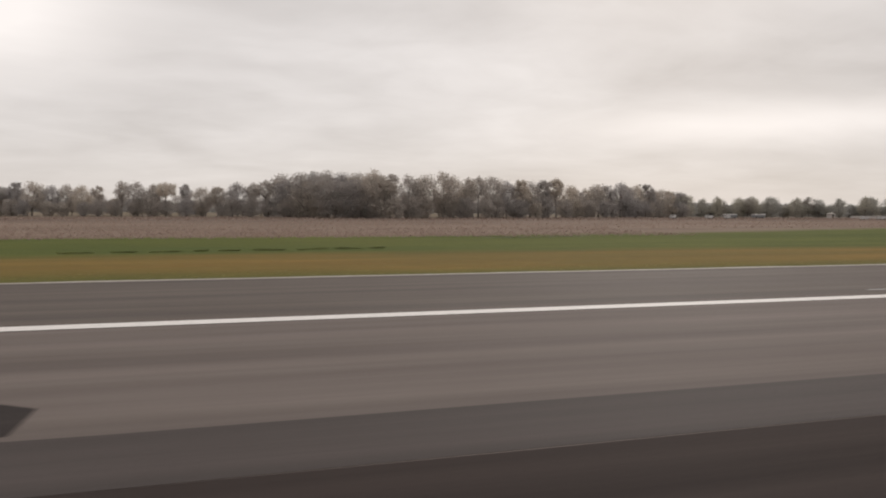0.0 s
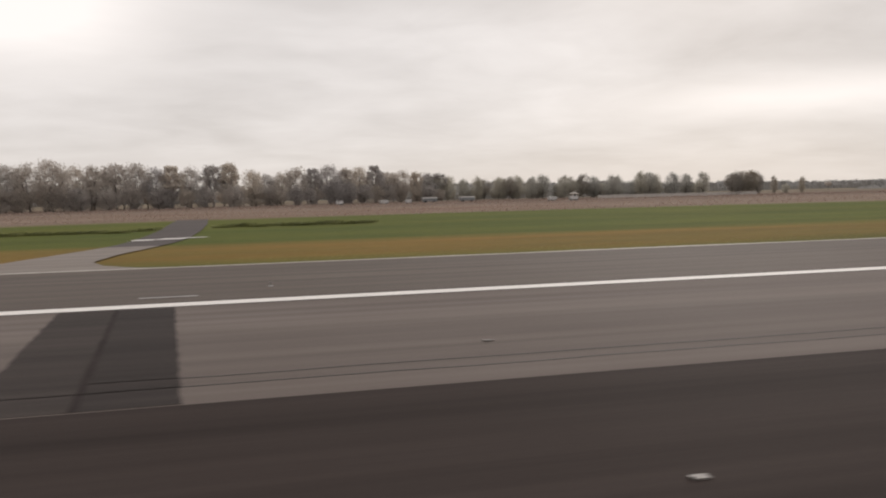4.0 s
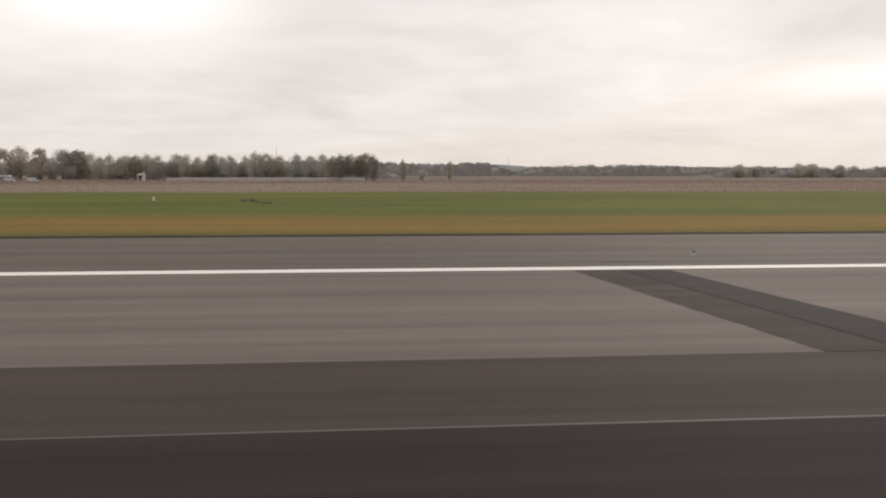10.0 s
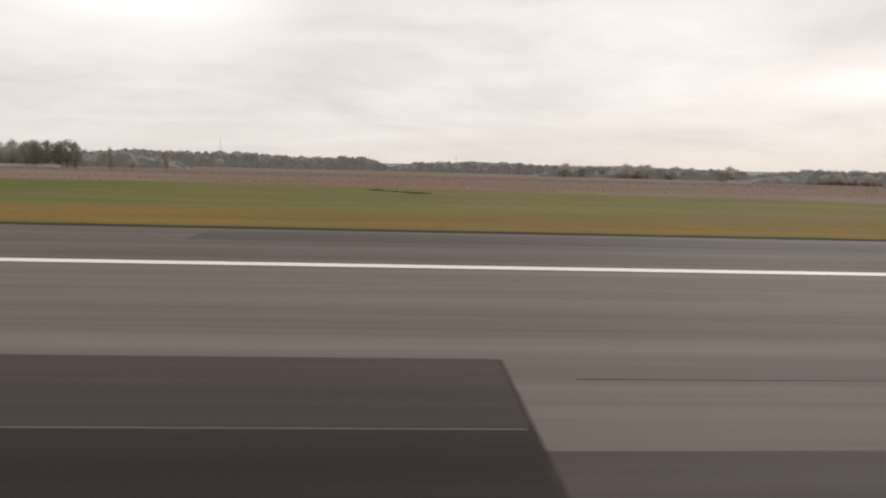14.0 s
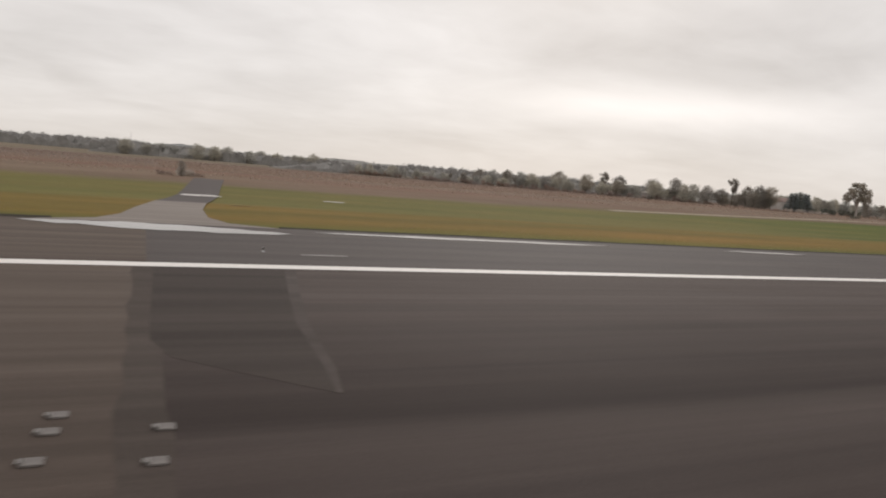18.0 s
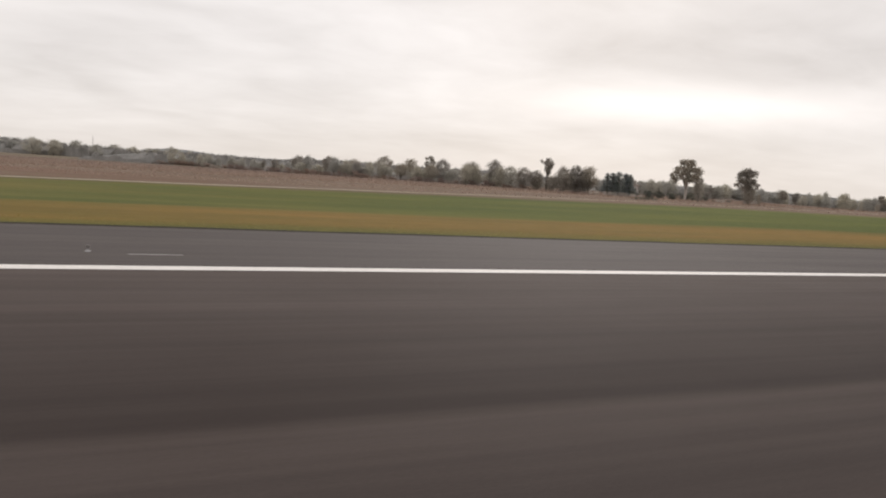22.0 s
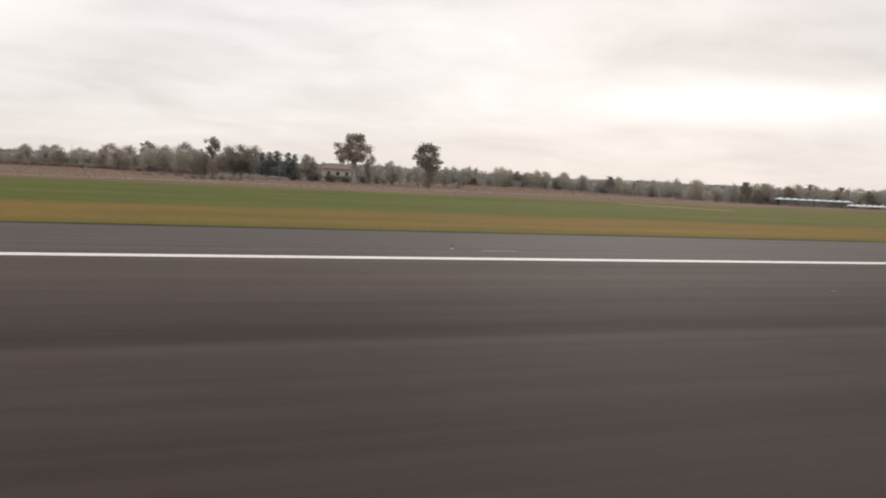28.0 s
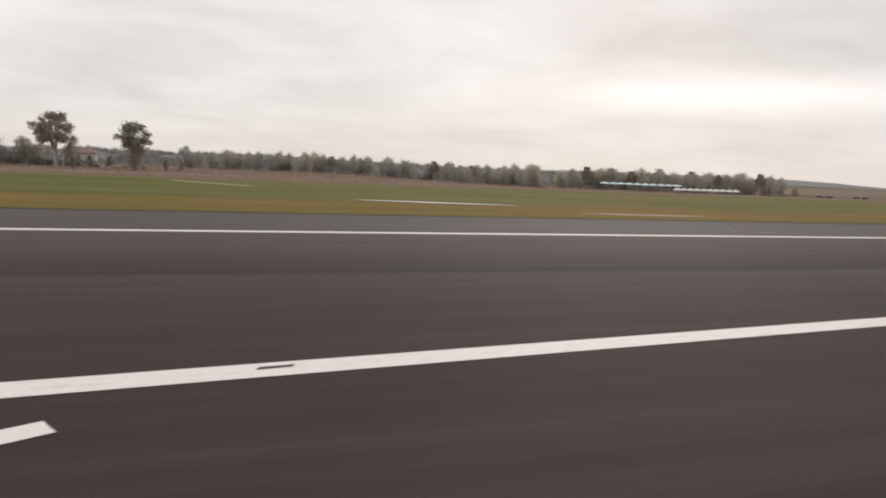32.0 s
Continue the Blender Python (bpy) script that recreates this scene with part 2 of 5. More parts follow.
def field_material():
    """Mown verge, dry verge, green meadow and a dry reed bed in strips of uneven width along the runway."""
    m, nt, bsdf = material("field_vegetation", 0.95)
    geo = nt.nodes.new("ShaderNodeNewGeometry")
    sep_ = nt.nodes.new("ShaderNodeSeparateXYZ")
    nt.links.new(geo.outputs["Position"], sep_.inputs[0])
    # the reed bed comes nearer the runway at its beginning
    near_ = nt.nodes.new("ShaderNodeMapRange")
    near_.interpolation_type = "SMOOTHSTEP"
    nt.links.new(sep_.outputs["X"], near_.inputs["Value"])
    for k_, v_ in (("From Min", 20.0), ("From Max", 150.0), ("To Min", 26.0), ("To Max", 0.0)):
        near_.inputs[k_].default_value = v_
    tame = nt.nodes.new("ShaderNodeMapRange")
    nt.links.new(sep_.outputs["Y"], tame.inputs["Value"])
    tame.inputs["From Min"].default_value, tame.inputs["From Max"].default_value = 60.0, 88.0
    shift = nt.nodes.new("ShaderNodeMath")
    shift.operation = "MULTIPLY_ADD"
    nt.links.new(near_.outputs[0], shift.inputs[0])
    nt.links.new(tame.outputs[0], shift.inputs[1])
    nt.links.new(sep_.outputs["Y"], shift.inputs[2])
    # the meadow is narrowed between second access road and farm to fit the camera's view
    wide_on, wide_off, close_in = (nt.nodes.new("ShaderNodeMapRange") for _ in range(3))
    for n_, sock, a_, z_, lo_, hi_ in ((wide_on, "X", 440.0, 545.0, 0.0, 26.0), (wide_off, "X", 600.0, 735.0, 1.0, 0.0), (close_in, "Y", 48.0, 72.0, 0.0, 1.0)):
        nt.links.new(sep_.outputs[sock], n_.inputs["Value"])
        for k_, v_ in (("From Min", a_), ("From Max", z_), ("To Min", lo_), ("To Max", hi_)):
            n_.inputs[k_].default_value = v_
    across = shift.outputs[0]
    pinch = wide_on.outputs[0]
    for other in (wide_off, close_in):
        times_ = nt.nodes.new("ShaderNodeMath")
        times_.operation = "MULTIPLY"
        nt.links.new(pinch, times_.inputs[0])
        nt.links.new(other.outputs[0], times_.inputs[1])
        pinch = times_.outputs[0]
    plus_ = nt.nodes.new("ShaderNodeMath")
    plus_.operation = "ADD"
    nt.links.new(across, plus_.inputs[0])
    nt.links.new(pinch, plus_.inputs[1])
    # the dip ends before the farm: strips are shifted nearer to keep their rows in view
    level = nt.nodes.new("ShaderNodeMapRange")
    nt.links.new(sep_.outputs["X"], level.inputs["Value"])
    for k_, v_ in (("From Min", 640.0), ("From Max", 740.0), ("To Min", 0.0), ("To Max", 8.5)):
        level.inputs[k_].default_value = v_
    past = nt.nodes.new("ShaderNodeMapRange")
    nt.links.new(sep_.outputs["Y"], past.inputs["Value"])
    past.inputs["From Min"].default_value, past.inputs["From Max"].default_value = 34.0, 50.0
    nearer = nt.nodes.new("ShaderNodeMath")
    nearer.operation = "MULTIPLY_ADD"
    nt.links.new(level.outputs[0], nearer.inputs[0])
    nt.links.new(past.outputs[0], nearer.inputs[1])
    nt.links.new(plus_.outputs[0], nearer.inputs[2])
    across = nearer.outputs[0]
    # parched stretch between the two access roads
    parched = nt.nodes.new("ShaderNodeMapRange")
    parched.interpolation_type = "SMOOTHSTEP"
    nt.links.new(sep_.outputs["X"], parched.inputs["Value"])
    parched.inputs["From Min"].default_value, parched.inputs["From Max"].default_value = 330.0, 500.0
    green_again = nt.nodes.new("ShaderNodeMapRange")
    green_again.interpolation_type = "SMOOTHSTEP"
    nt.links.new(sep_.outputs["X"], green_again.inputs["Value"])
    green_again.inputs["From Min"].default_value, green_again.inputs["From Max"].default_value = 680.0, 600.0
    dryness = nt.nodes.new("ShaderNodeMath")
    dryness.operation = "MULTIPLY"
    nt.links.new(parched.outputs[0], dryness.inputs[0])
    nt.links.new(green_again.outputs[0], dryness.inputs[1])
    late = nt.nodes.new("ShaderNodeMapRange")
    late.interpolation_type = "SMOOTHSTEP"
    nt.links.new(sep_.outputs["X"], late.inputs["Value"])
    for k_, v_ in (("From Min", 770.0), ("From Max", 850.0), ("To Min", 0.0), ("To Max", 0.75)):
        late.inputs[k_].default_value = v_
    driest = nt.nodes.new("ShaderNodeMath")
    driest.operation = "MAXIMUM"
    nt.links.new(dryness.outputs[0], driest.inputs[0])
    nt.links.new(late.outputs[0], driest.inputs[1])
    wob = grain(nt, place(nt, 0.010, 0.02, 1), 1.0, 5, 0.6)
    wob2 = grain(nt, place(nt, 0.05, 0.10, 1), 1.0, 5, 0.6)

    def edge(at, width, swing):
        """Zero nearer than a distance across the field, one beyond it, with a wavering line."""
        mul = nt.nodes.new("ShaderNodeMath")
        mul.operation = "MULTIPLY_ADD"
        nt.links.new(wob, mul.inputs[0])
        mul.inputs[1].default_value, mul.inputs[2].default_value = swing, -swing / 2
        mul2 = nt.nodes.new("ShaderNodeMath")
        mul2.operation = "MULTIPLY_ADD"
        nt.links.new(wob2, mul2.inputs[0])
        mul2.inputs[1].default_value = swing * 0.8
        nt.links.new(mul.outputs[0], mul2.inputs[2])
        add = nt.nodes.new("ShaderNodeMath")
        add.operation = "ADD"
        nt.links.new(across, add.inputs[0])
        nt.links.new(mul2.outputs[0], add.inputs[1])
        return spread(nt, add.outputs[0], at - width, at + width)

    tuft = grain(nt, place(nt, 0.35, 1, 1), 2.4, 6, 0.7)
    patchy = grain(nt, place(nt, 0.03, 0.09, 1), 1.0, 6, 0.65)
    verge = blend(nt, spread(nt, patchy, 0.35, 0.65), (0.130, 0.130, 0.035), (0.182, 0.162, 0.041))
    dry = blend(nt, spread(nt, patchy, 0.35, 0.66), (0.180, 0.142, 0.039), (0.285, 0.172, 0.047))
    green = blend(nt, spread(nt, patchy, 0.32, 0.66), (0.096, 0.124, 0.029), (0.152, 0.162, 0.038))
    brownish = blend(nt, spread(nt, patchy, 0.35, 0.62), (0.150, 0.155, 0.049), (0.225, 0.182, 0.064))
    green = blend(nt, driest.outputs[0], green, brownish)
    reed = blend(nt, spread(nt, patchy, 0.35, 0.66), (0.250, 0.182, 0.142), (0.330, 0.248, 0.198))
    reed_later = blend(nt, spread(nt, patchy, 0.35, 0.66), (0.205, 0.145, 0.104), (0.272, 0.198, 0.147))
    reed = blend(nt, parched.outputs[0], reed, reed_later)
    russet = grain(nt, place(nt, 0.008, 0.022, 1), 1.0, 4, 0.55)
    reed = blend(nt, spread(nt, russet, 0.52, 0.68), reed, (0.235, 0.142, 0.104))
    rusty = blend(nt, spread(nt, patchy, 0.35, 0.66), (0.175, 0.125, 0.100), (0.245, 0.185, 0.15))
    far = blend(nt, spread(nt, patchy, 0.35, 0.66), (0.19, 0.16, 0.11), (0.28, 0.22, 0.16))
    c = blend(nt, edge(32.5, 1.6, 3.0), verge, dry)
    c = blend(nt, edge(55.5, 3.6, 8.0), c, green)
    c = blend(nt, edge(114.0, 4.0, 14.0), c, reed)
    c = blend(nt, edge(205.0, 30.0, 40.0), c, rusty)
    c = blend(nt, edge(330.0, 60.0, 60.0), c, far)
    streak = grain(nt, place(nt, 0.012, 0.22, 1), 1.0, 5, 0.65)
    c = blend(nt, spread(nt, streak, 0.34, 0.66), blend(nt, 1.0, c, (0.86, 0.85, 0.85), "MULTIPLY"), c)
    c = blend(nt, spread(nt, tuft, 0.28, 0.7), blend(nt, 1.0, c, (0.74, 0.75, 0.72), "MULTIPLY"), c)
    nt.links.new(c, bsdf.inputs["Base Color"])
    bumped(nt, bsdf, tuft, 0.5, 0.12)
    bsdf.inputs["Specular IOR Level"].default_value = 0.1
    return m


M_LIGHT = asphalt("weathered_asphalt", (0.245, 0.207, 0.187), (0.173, 0.145, 0.131), 0.0, (), 0.15)
M_SHOULDER = asphalt("shoulder_asphalt", (0.162, 0.131, 0.111), (0.110, 0.089, 0.077), 0.37)
M_DARK = asphalt("rubbered_asphalt", (0.074, 0.058, 0.053), (0.047, 0.037, 0.034), 0.13, (), 0.06)
M_DARKER = asphalt("worn_wheel_lane", (0.062, 0.047, 0.044), (0.040, 0.030, 0.028), 0.21, (), 0.1)
M_PATCH = asphalt("fresh_asphalt", (0.054, 0.043, 0.040), (0.034, 0.027, 0.025), 0.71, (), 0.15)
M_PATCH_OLD = asphalt("older_patch_asphalt", (0.072, 0.058, 0.053), (0.047, 0.038, 0.035), 0.77, (), 0.15)
M_LANE_OUTER = asphalt("outer_lane_asphalt", (0.088, 0.0695, 0.0635), (0.057, 0.0452, 0.0414), 0.17, (), 0.15)
M_WORN = asphalt("worn_lane_end_asphalt", (0.134, 0.112, 0.101), (0.095, 0.079, 0.072), 0.43, (), 0.15)
M_TAR = asphalt("tarred_joint", (0.050, 0.040, 0.038), (0.034, 0.027, 0.026), 0.66, (), 0.06)
M_BROWN = asphalt("brown_asphalt", (0.182, 0.146, 0.124), (0.127, 0.101, 0.0855), 0.47, ((-9, 0.6), (5, 0.5), (14, 0.1)), 0.1)
M_NEW = asphalt("resurfaced_asphalt", (0.138, 0.1115, 0.1015), (0.108, 0.087, 0.080), 0.59, ((-9, 0.75), (-3, 0.85), (3.0, 0.75), (6.3, 0.45), (6.8, 0.98), (9.0, 0.7), (13.5, 0.12)), 0.1)
M_SIDE = asphalt("resurfaced_shoulder", (0.106, 0.087, 0.082), (0.081, 0.0665, 0.063), 0.83)
M_ROAD = asphalt("access_road_asphalt", (0.335, 0.293, 0.262), (0.25, 0.217, 0.194), 0.91)
M_ROAD_DARK = asphalt("dark_road_asphalt", (0.115, 0.094, 0.090), (0.080, 0.066, 0.064), 0.95)
M_MARGIN = asphalt("lane_margin_asphalt", (0.104, 0.084, 0.078), (0.066, 0.053, 0.049), 0.29)
M_JOINT = asphalt("joint_asphalt", (0.098, 0.080, 0.071), (0.072, 0.058, 0.052), 0.33)
M_RIM = asphalt("pale_joint_rim", (0.112, 0.094, 0.086), (0.086, 0.071, 0.065), 0.37, (), 0.1)
M_FEATHER = asphalt("feathered_asphalt", (0.112, 0.091, 0.080), (0.080, 0.065, 0.057), 0.52, (), 0.1)
M_INFILL = asphalt("joint_infill_asphalt", (0.082, 0.067, 0.060), (0.062, 0.050, 0.045), 0.33, (), 0.1)
M_SCUFF = plain("scuffed_paint", (0.26, 0.245, 0.235), (0.40, 0.385, 0.37), 1.5)
# near-black soil colour that holds the grass lip's shadow
M_EDGE_SHADE = plain("edge_shade_soil", (0.026, 0.022, 0.016), (0.048, 0.041, 0.030), 1.2, 0.95)
M_EDGE_SHADE.node_tree.nodes["Principled BSDF"].inputs["Specular IOR Level"].default_value = 0.1
M_TRACK = plain("pale_dirt_track", (0.32, 0.265, 0.20), (0.44, 0.375, 0.295), 0.4, 0.95)
M_SEAM = plain("joint_sealant_dust", (0.058, 0.046, 0.042), (0.096, 0.079, 0.073), 0.15)
M_CRACK = plain("open_crack", (0.03, 0.025, 0.024), (0.05, 0.042, 0.04), 2.0)
M_EDGE = plain("edge_concrete", (0.30, 0.27, 0.24), (0.42, 0.38, 0.34), 2.0)
M_WHITE = paint("white_road_paint", (0.86, 0.83, 0.80), 0.36)
M_PATCH_WHITE = paint("patch_white", (0.78, 0.75, 0.72), 0.47)
M_WORN_WHITE = paint("worn_white_paint", (0.56, 0.54, 0.52), 0.5)
M_YELLOW = paint("yellow_road_paint", (0.52, 0.36, 0.07), 0.4)
M_FIELD = field_material()
M_BARK = plain("grey_bark", (0.10, 0.085, 0.075), (0.20, 0.175, 0.155), 2.5, 0.9)
M_PALE_BARK = plain("pale_smooth_bark", (0.34, 0.30, 0.27), (0.50, 0.45, 0.41), 2.0, 0.8)
# M_LEAF tones paled beyond real leaves: distance haze painted into base colour
M_LEAF = foliage("hazed_olive_foliage", (0.60, 0.562, 0.532), (0.655, 0.612, 0.58))
M_LEAF_DARK = foliage("hazed_brown_foliage", (0.50, 0.465, 0.44), (0.56, 0.52, 0.49))
M_LEAF_FAR = foliage("hazed_far_foliage", (0.495, 0.48, 0.435), (0.555, 0.538, 0.488))
M_LEAF_NEAR = foliage("hazed_brown_olive_foliage", (0.365, 0.338, 0.30), (0.425, 0.392, 0.35))
M_PINE = foliage("conifer_needles", (0.27, 0.30, 0.305), (0.33, 0.36, 0.36))
M_BRUSH = foliage("dry_brush", (0.34, 0.26, 0.225), (0.40, 0.315, 0.275))
M_REED = foliage("dry_reeds", (0.40, 0.305, 0.255), (0.46, 0.36, 0.305))
M_VERGE = foliage("verge_grass_blades", (0.25, 0.235, 0.085), (0.33, 0.29, 0.11))
M_MEADOW = foliage("meadow_grass_blades", (0.19, 0.235, 0.075), (0.26, 0.29, 0.10))
M_HEDGE_DARK = foliage("dark_hedge", (0.155, 0.16, 0.135), (0.20, 0.205, 0.17))
M_HEDGE = foliage("green_scrub", (0.17, 0.185, 0.075), (0.23, 0.24, 0.10))


# ---- small builders ----
def part(name, bm, mat, parent=None, label="", smooth=False):
    me = bpy.data.meshes.new(name)
    bm.to_mesh(me)
    bm.free()
    me.materials.append(mat)
    if smooth:
        for p in me.polygons:
            p.use_smooth = True
    ob = new(name, me)
    ob.parent = parent
    if label:
        ob["label"] = label
    return ob


def mesh_part(name, verts, faces, mat, parent=None, label=""):
    me = bpy.data.meshes.new(name)
    me.from_pydata(verts, [], faces)
    me.update()
    me.materials.append(mat)
    ob = new(name, me)
    ob.parent = parent
    if label:
        ob["label"] = label
    return ob


def thing(name, x, y, z, label, category, group="", kind=""):
    ob = new(name)
    ob.empty_display_size = 0.5
    ob.matrix_basis = pose(x, y, z)
    return tagged(ob, label, category, group, kind)


def box(bm, x0, x1, y0, y1, z0, z1, bevel=0.0):
    r = bmesh.ops.create_cube(bm, size=1.0, matrix=Matrix.Translation(((x0 + x1) / 2, (y0 + y1) / 2, (z0 + z1) / 2)) @ Matrix.Diagonal((x1 - x0, y1 - y0, z1 - z0, 1)))
    if bevel:
        edges = list({e for v in r["verts"] for e in v.link_edges})
        bmesh.ops.bevel(bm, geom=edges, offset=bevel, segments=2, affect="EDGES")
    return bm


def slab(name, outline, top, thick, mat, parent=None, label=""):
    """A flat piece of paving or paint with a real edge, from its outline."""
    n = len(outline)
    verts = [(x, y, top) for x, y in outline] + [(x, y, top - thick) for x, y in outline]
    faces = [tuple(range(n))] + [(i, n + i, n + (i + 1) % n, (i + 1) % n) for i in range(n)]
    area = sum(outline[i][0] * outline[(i + 1) % n][1] - outline[(i + 1) % n][0] * outline[i][1] for i in range(n))
    if area < 0:
        faces = [f[::-1] for f in faces]
    return mesh_part(name, verts, faces, mat, parent, label)


def rect(x0, x1, y0, y1):
    return [(x0, y0), (x1, y0), (x1, y1), (x0, y1)]


def ragged(x0, x1, y0, y1, step, wobble, seed):
    """A long rectangle whose far edge wavers."""
    rng = random.Random(seed)
    n = max(2, int((x1 - x0) / step))
    top = [(x1 - (x1 - x0) * i / n, y1 + rng.uniform(-wobble, wobble)) for i in range(n + 1)]
    return [(x0, y0), (x1, y0)] + top


def smoothstep(a, b, v):
    s = min(1.0, max(0.0, (v - a) / (b - a)))
    return s * s * (3 - 2 * s)


def land(x, y):
    """Height of the open ground: level by the runway, a wide shallow dip behind the verge, lower beyond the runway's end."""
    z = -0.05
    z -= 0.66 * smoothstep(29, 60, y) * (1 - 0.55 * smoothstep(66, 112, y)) * (1 - smoothstep(640, 740, x))
    z -= 2.2 * smoothstep(850, 940, x) * smoothstep(105, 190, y)
    z += 0.10 * smoothstep(40, 90, y) * noise.noise((x * 0.02, y * 0.03, 0.0))
    return z


# ---- ground, runway and roads ----
PAVE_FAR, PAVE_NEAR = 28.3, -32.0


def make_ground():
    xs = [-4200, -2600, -1500, -900, -500, -300] + list(range(-200, 1221, 20)) + [1300, 1450, 1700, 2200, 3200, 4600]
    ys = [-1600, -600, -200, -80, -33, 10, 28.2] + [31, 35, 39, 43, 47, 51, 55, 60, 65, 70, 75, 80, 85, 90, 95, 100, 105, 115, 130, 145, 160, 175, 190, 210, 240, 280, 330, 400, 520, 700, 1000, 1500, 2300, 3400, 4600]
    verts = [(x, y, land(x, y) if y > 28 else (-0.25 if -33 < y < 28 else -0.05)) for y in ys for x in xs]
    w = len(xs)
    faces = [(j * w + i, j * w + i + 1, (j + 1) * w + i + 1, (j + 1) * w + i) for j in range(len(ys) - 1) for i in range(w - 1)]
    ob = mesh_part("ground", verts, faces, M_FIELD)
    return tagged(ob, "flat airfield grassland of olive, rusty and green strips", "ground", kind="structure")


make_ground()
runway = tagged(slab("runway", rect(-900, 1600, PAVE_NEAR, 17.4), 0.0, 0.3, M_LIGHT), "grey weathered asphalt runway with dark rubbered centre lane", "runway", kind="structure")
shoulder = slab("shoulder", rect(-900, 1600, 17.404, PAVE_FAR), 0.0, 0.3, M_SHOULDER, runway, "brown-grey asphalt shoulder")
slab("centre_lane", ragged(-900, 12.3, -11.8, 7.3, 9.0, 0.05, 7), 0.004, 0.003, M_DARK, runway, "dark rubber-stained asphalt lane")
slab("lane_margin", ragged(-900, 12.3, 7.304, 9.2, 7.0, 0.12, 9), 0.004, 0.003, M_MARGIN, runway, "half-worn margin of the dark lane")
slab("rubber_stain", ragged(-5.6, -2.9, 9.35, 10.7, 0.5, 0.25, 8), 0.004, 0.003, M_PATCH, runway, "dark stain beside the lane")
slab("centre_lane", ragged(12.4, 458.6, -11.8, 8.27, 9.0, 0.04, 1), 0.004, 0.003, M_DARK, runway, "dark rubber-stained asphalt lane")
slab("wheel_lane", ragged(205, 458.5, -9.0, 5.45, 7.0, 0.05, 2), 0.008, 0.003, M_DARKER, runway, "almost black wheel lane")
slab("outer_lane", ragged(205, 458.55, 5.56, 8.265, 9.0, 0.02, 11), 0.008, 0.003, M_LANE_OUTER, runway, "half-worn outer strip of the dark lane")
slab("worn_stretch", ragged(458.602, 497.9, -11.8, 4.9, 4.0, 0.25, 12), 0.004, 0.003, M_WORN, runway, "darker worn stretch past the end of the lane")
slab("seam", ragged(206, 458.5, 5.5, 5.555, 5.0, 0.02, 3), 0.008, 0.003, M_SEAM, runway, "pale dusty joint")
slab("brown_section", rect(498.0, 556.798, PAVE_NEAR, PAVE_FAR - 0.05), 0.004, 0.003, M_BROWN, runway, "brownish asphalt section")
slab("resurfaced_section", rect(556.8, 1600, PAVE_NEAR, 17.4), 0.004, 0.003, M_NEW, runway, "dark resurfaced asphalt with wheel streaks")
slab("resurfaced_shoulder", rect(556.8, 1600, 17.404, PAVE_FAR - 0.05), 0.004, 0.003, M_SIDE, runway, "dark grey resurfaced shoulder")
slab("joint_patch", [(556.95, 17.39), (556.9, 14.6), (556.83, 11.4), (556.83, 10.4), (557.1, 9.4), (557.9, 8.6), (558.95, 7.6), (559.05, 8.6), (559.2, 11.4), (559.6, 14.2), (560.1, 17.39)], 0.007, 0.002, M_INFILL, runway, "greyer asphalt at the joint between two surfaces")
r_ = random.Random(44)
feather = [(17.3 - 0.9 * i, r_.uniform(0.26, 0.36), r_.uniform(0.16, 0.24)) for i in range(36)]
slab("joint_feather", [(556.8 - a_, y) for y, a_, _ in feather] + [(556.8 + b_, y) for y, _, b_ in feather[::-1]], 0.0065, 0.002, M_FEATHER, runway, "worn feathered edge of the new asphalt")
slab("joint_rim", [(560.1, 17.39), (559.6, 14.2), (559.2, 11.4), (559.05, 8.6), (558.95, 7.6), (559.02, 7.58), (559.2, 8.6), (559.42, 11.4), (559.85, 14.2), (560.4, 17.39)], 0.008, 0.002, M_RIM, runway, "thin pale rim of the joint")
slab("edge_strip", ragged(-900, 186, PAVE_FAR - 0.02, PAVE_FAR + 0.42, 3.0, 0.12, 4), 0.012, 0.1, M_EDGE, runway, "pale concrete edge strip")

# dark strips paint the shadow of the raised grass along the pavement edge
for k_, (x0, x1) in enumerate(((190, 553.5), (562, 1100))):
    slab("shaded_soil_edge", ragged(x0, x1, PAVE_FAR - 0.05, PAVE_FAR + (1.0 if k_ == 0 else 0.6), 1.5, 0.14, 30 + k_), 0.006, 0.1, M_EDGE_SHADE, runway, "dark soil strip painting the shadow under the grass lip")
slab("dark_strip", ragged(449, 497.5, 23.9, 26.9, 6.0, 0.25, 6), 0.004, 0.003, M_JOINT, runway, "dark repaired strip along the shoulder")
for n_, (x0, x1, y0, y1) in enumerate(((88, 128, 9.75, 9.55), (142, 172, 9.2, 9.25), (146, 170, 9.75, 9.7), (459.5, 492, 7.35, 7.6), (466, 494, 5.9, 6.4), (470, 496, 9.4, 9.35), (240, 300, 10.9, 10.8))):
    r_ = random.Random(n_)
    line = [(x0 + (x1 - x0) * i / 24, y0 + (y1 - y0) * i / 24 + r_.uniform(-0.03, 0.03)) for i in range(25)]
    slab("crack", [(x, y + 0.02) for x, y in line] + [(x, y - 0.02) for x, y in line[::-1]], 0.006, 0.003, M_CRACK, runway, "dark crack along the asphalt")

PATCH_X, PITCH = 20.28, 41.17


def across(x0, x1, y, seed, wobble=0.025):
    """A cross-wise strip of paving from the edge line to the dark lane, cut a little unevenly; it drifts along the runway as it nears the lane."""
    r = random.Random(seed)
    left = [(x0 + 0.045 * i + r.uniform(-wobble, wobble), 17.3 - (17.3 - y) * i / 36) for i in range(37)]
    right = [(x1 + 0.045 * i + r.uniform(-wobble, wobble), 17.3 - (17.3 - y) * i / 36) for i in range(37)]
    return left + right[::-1]


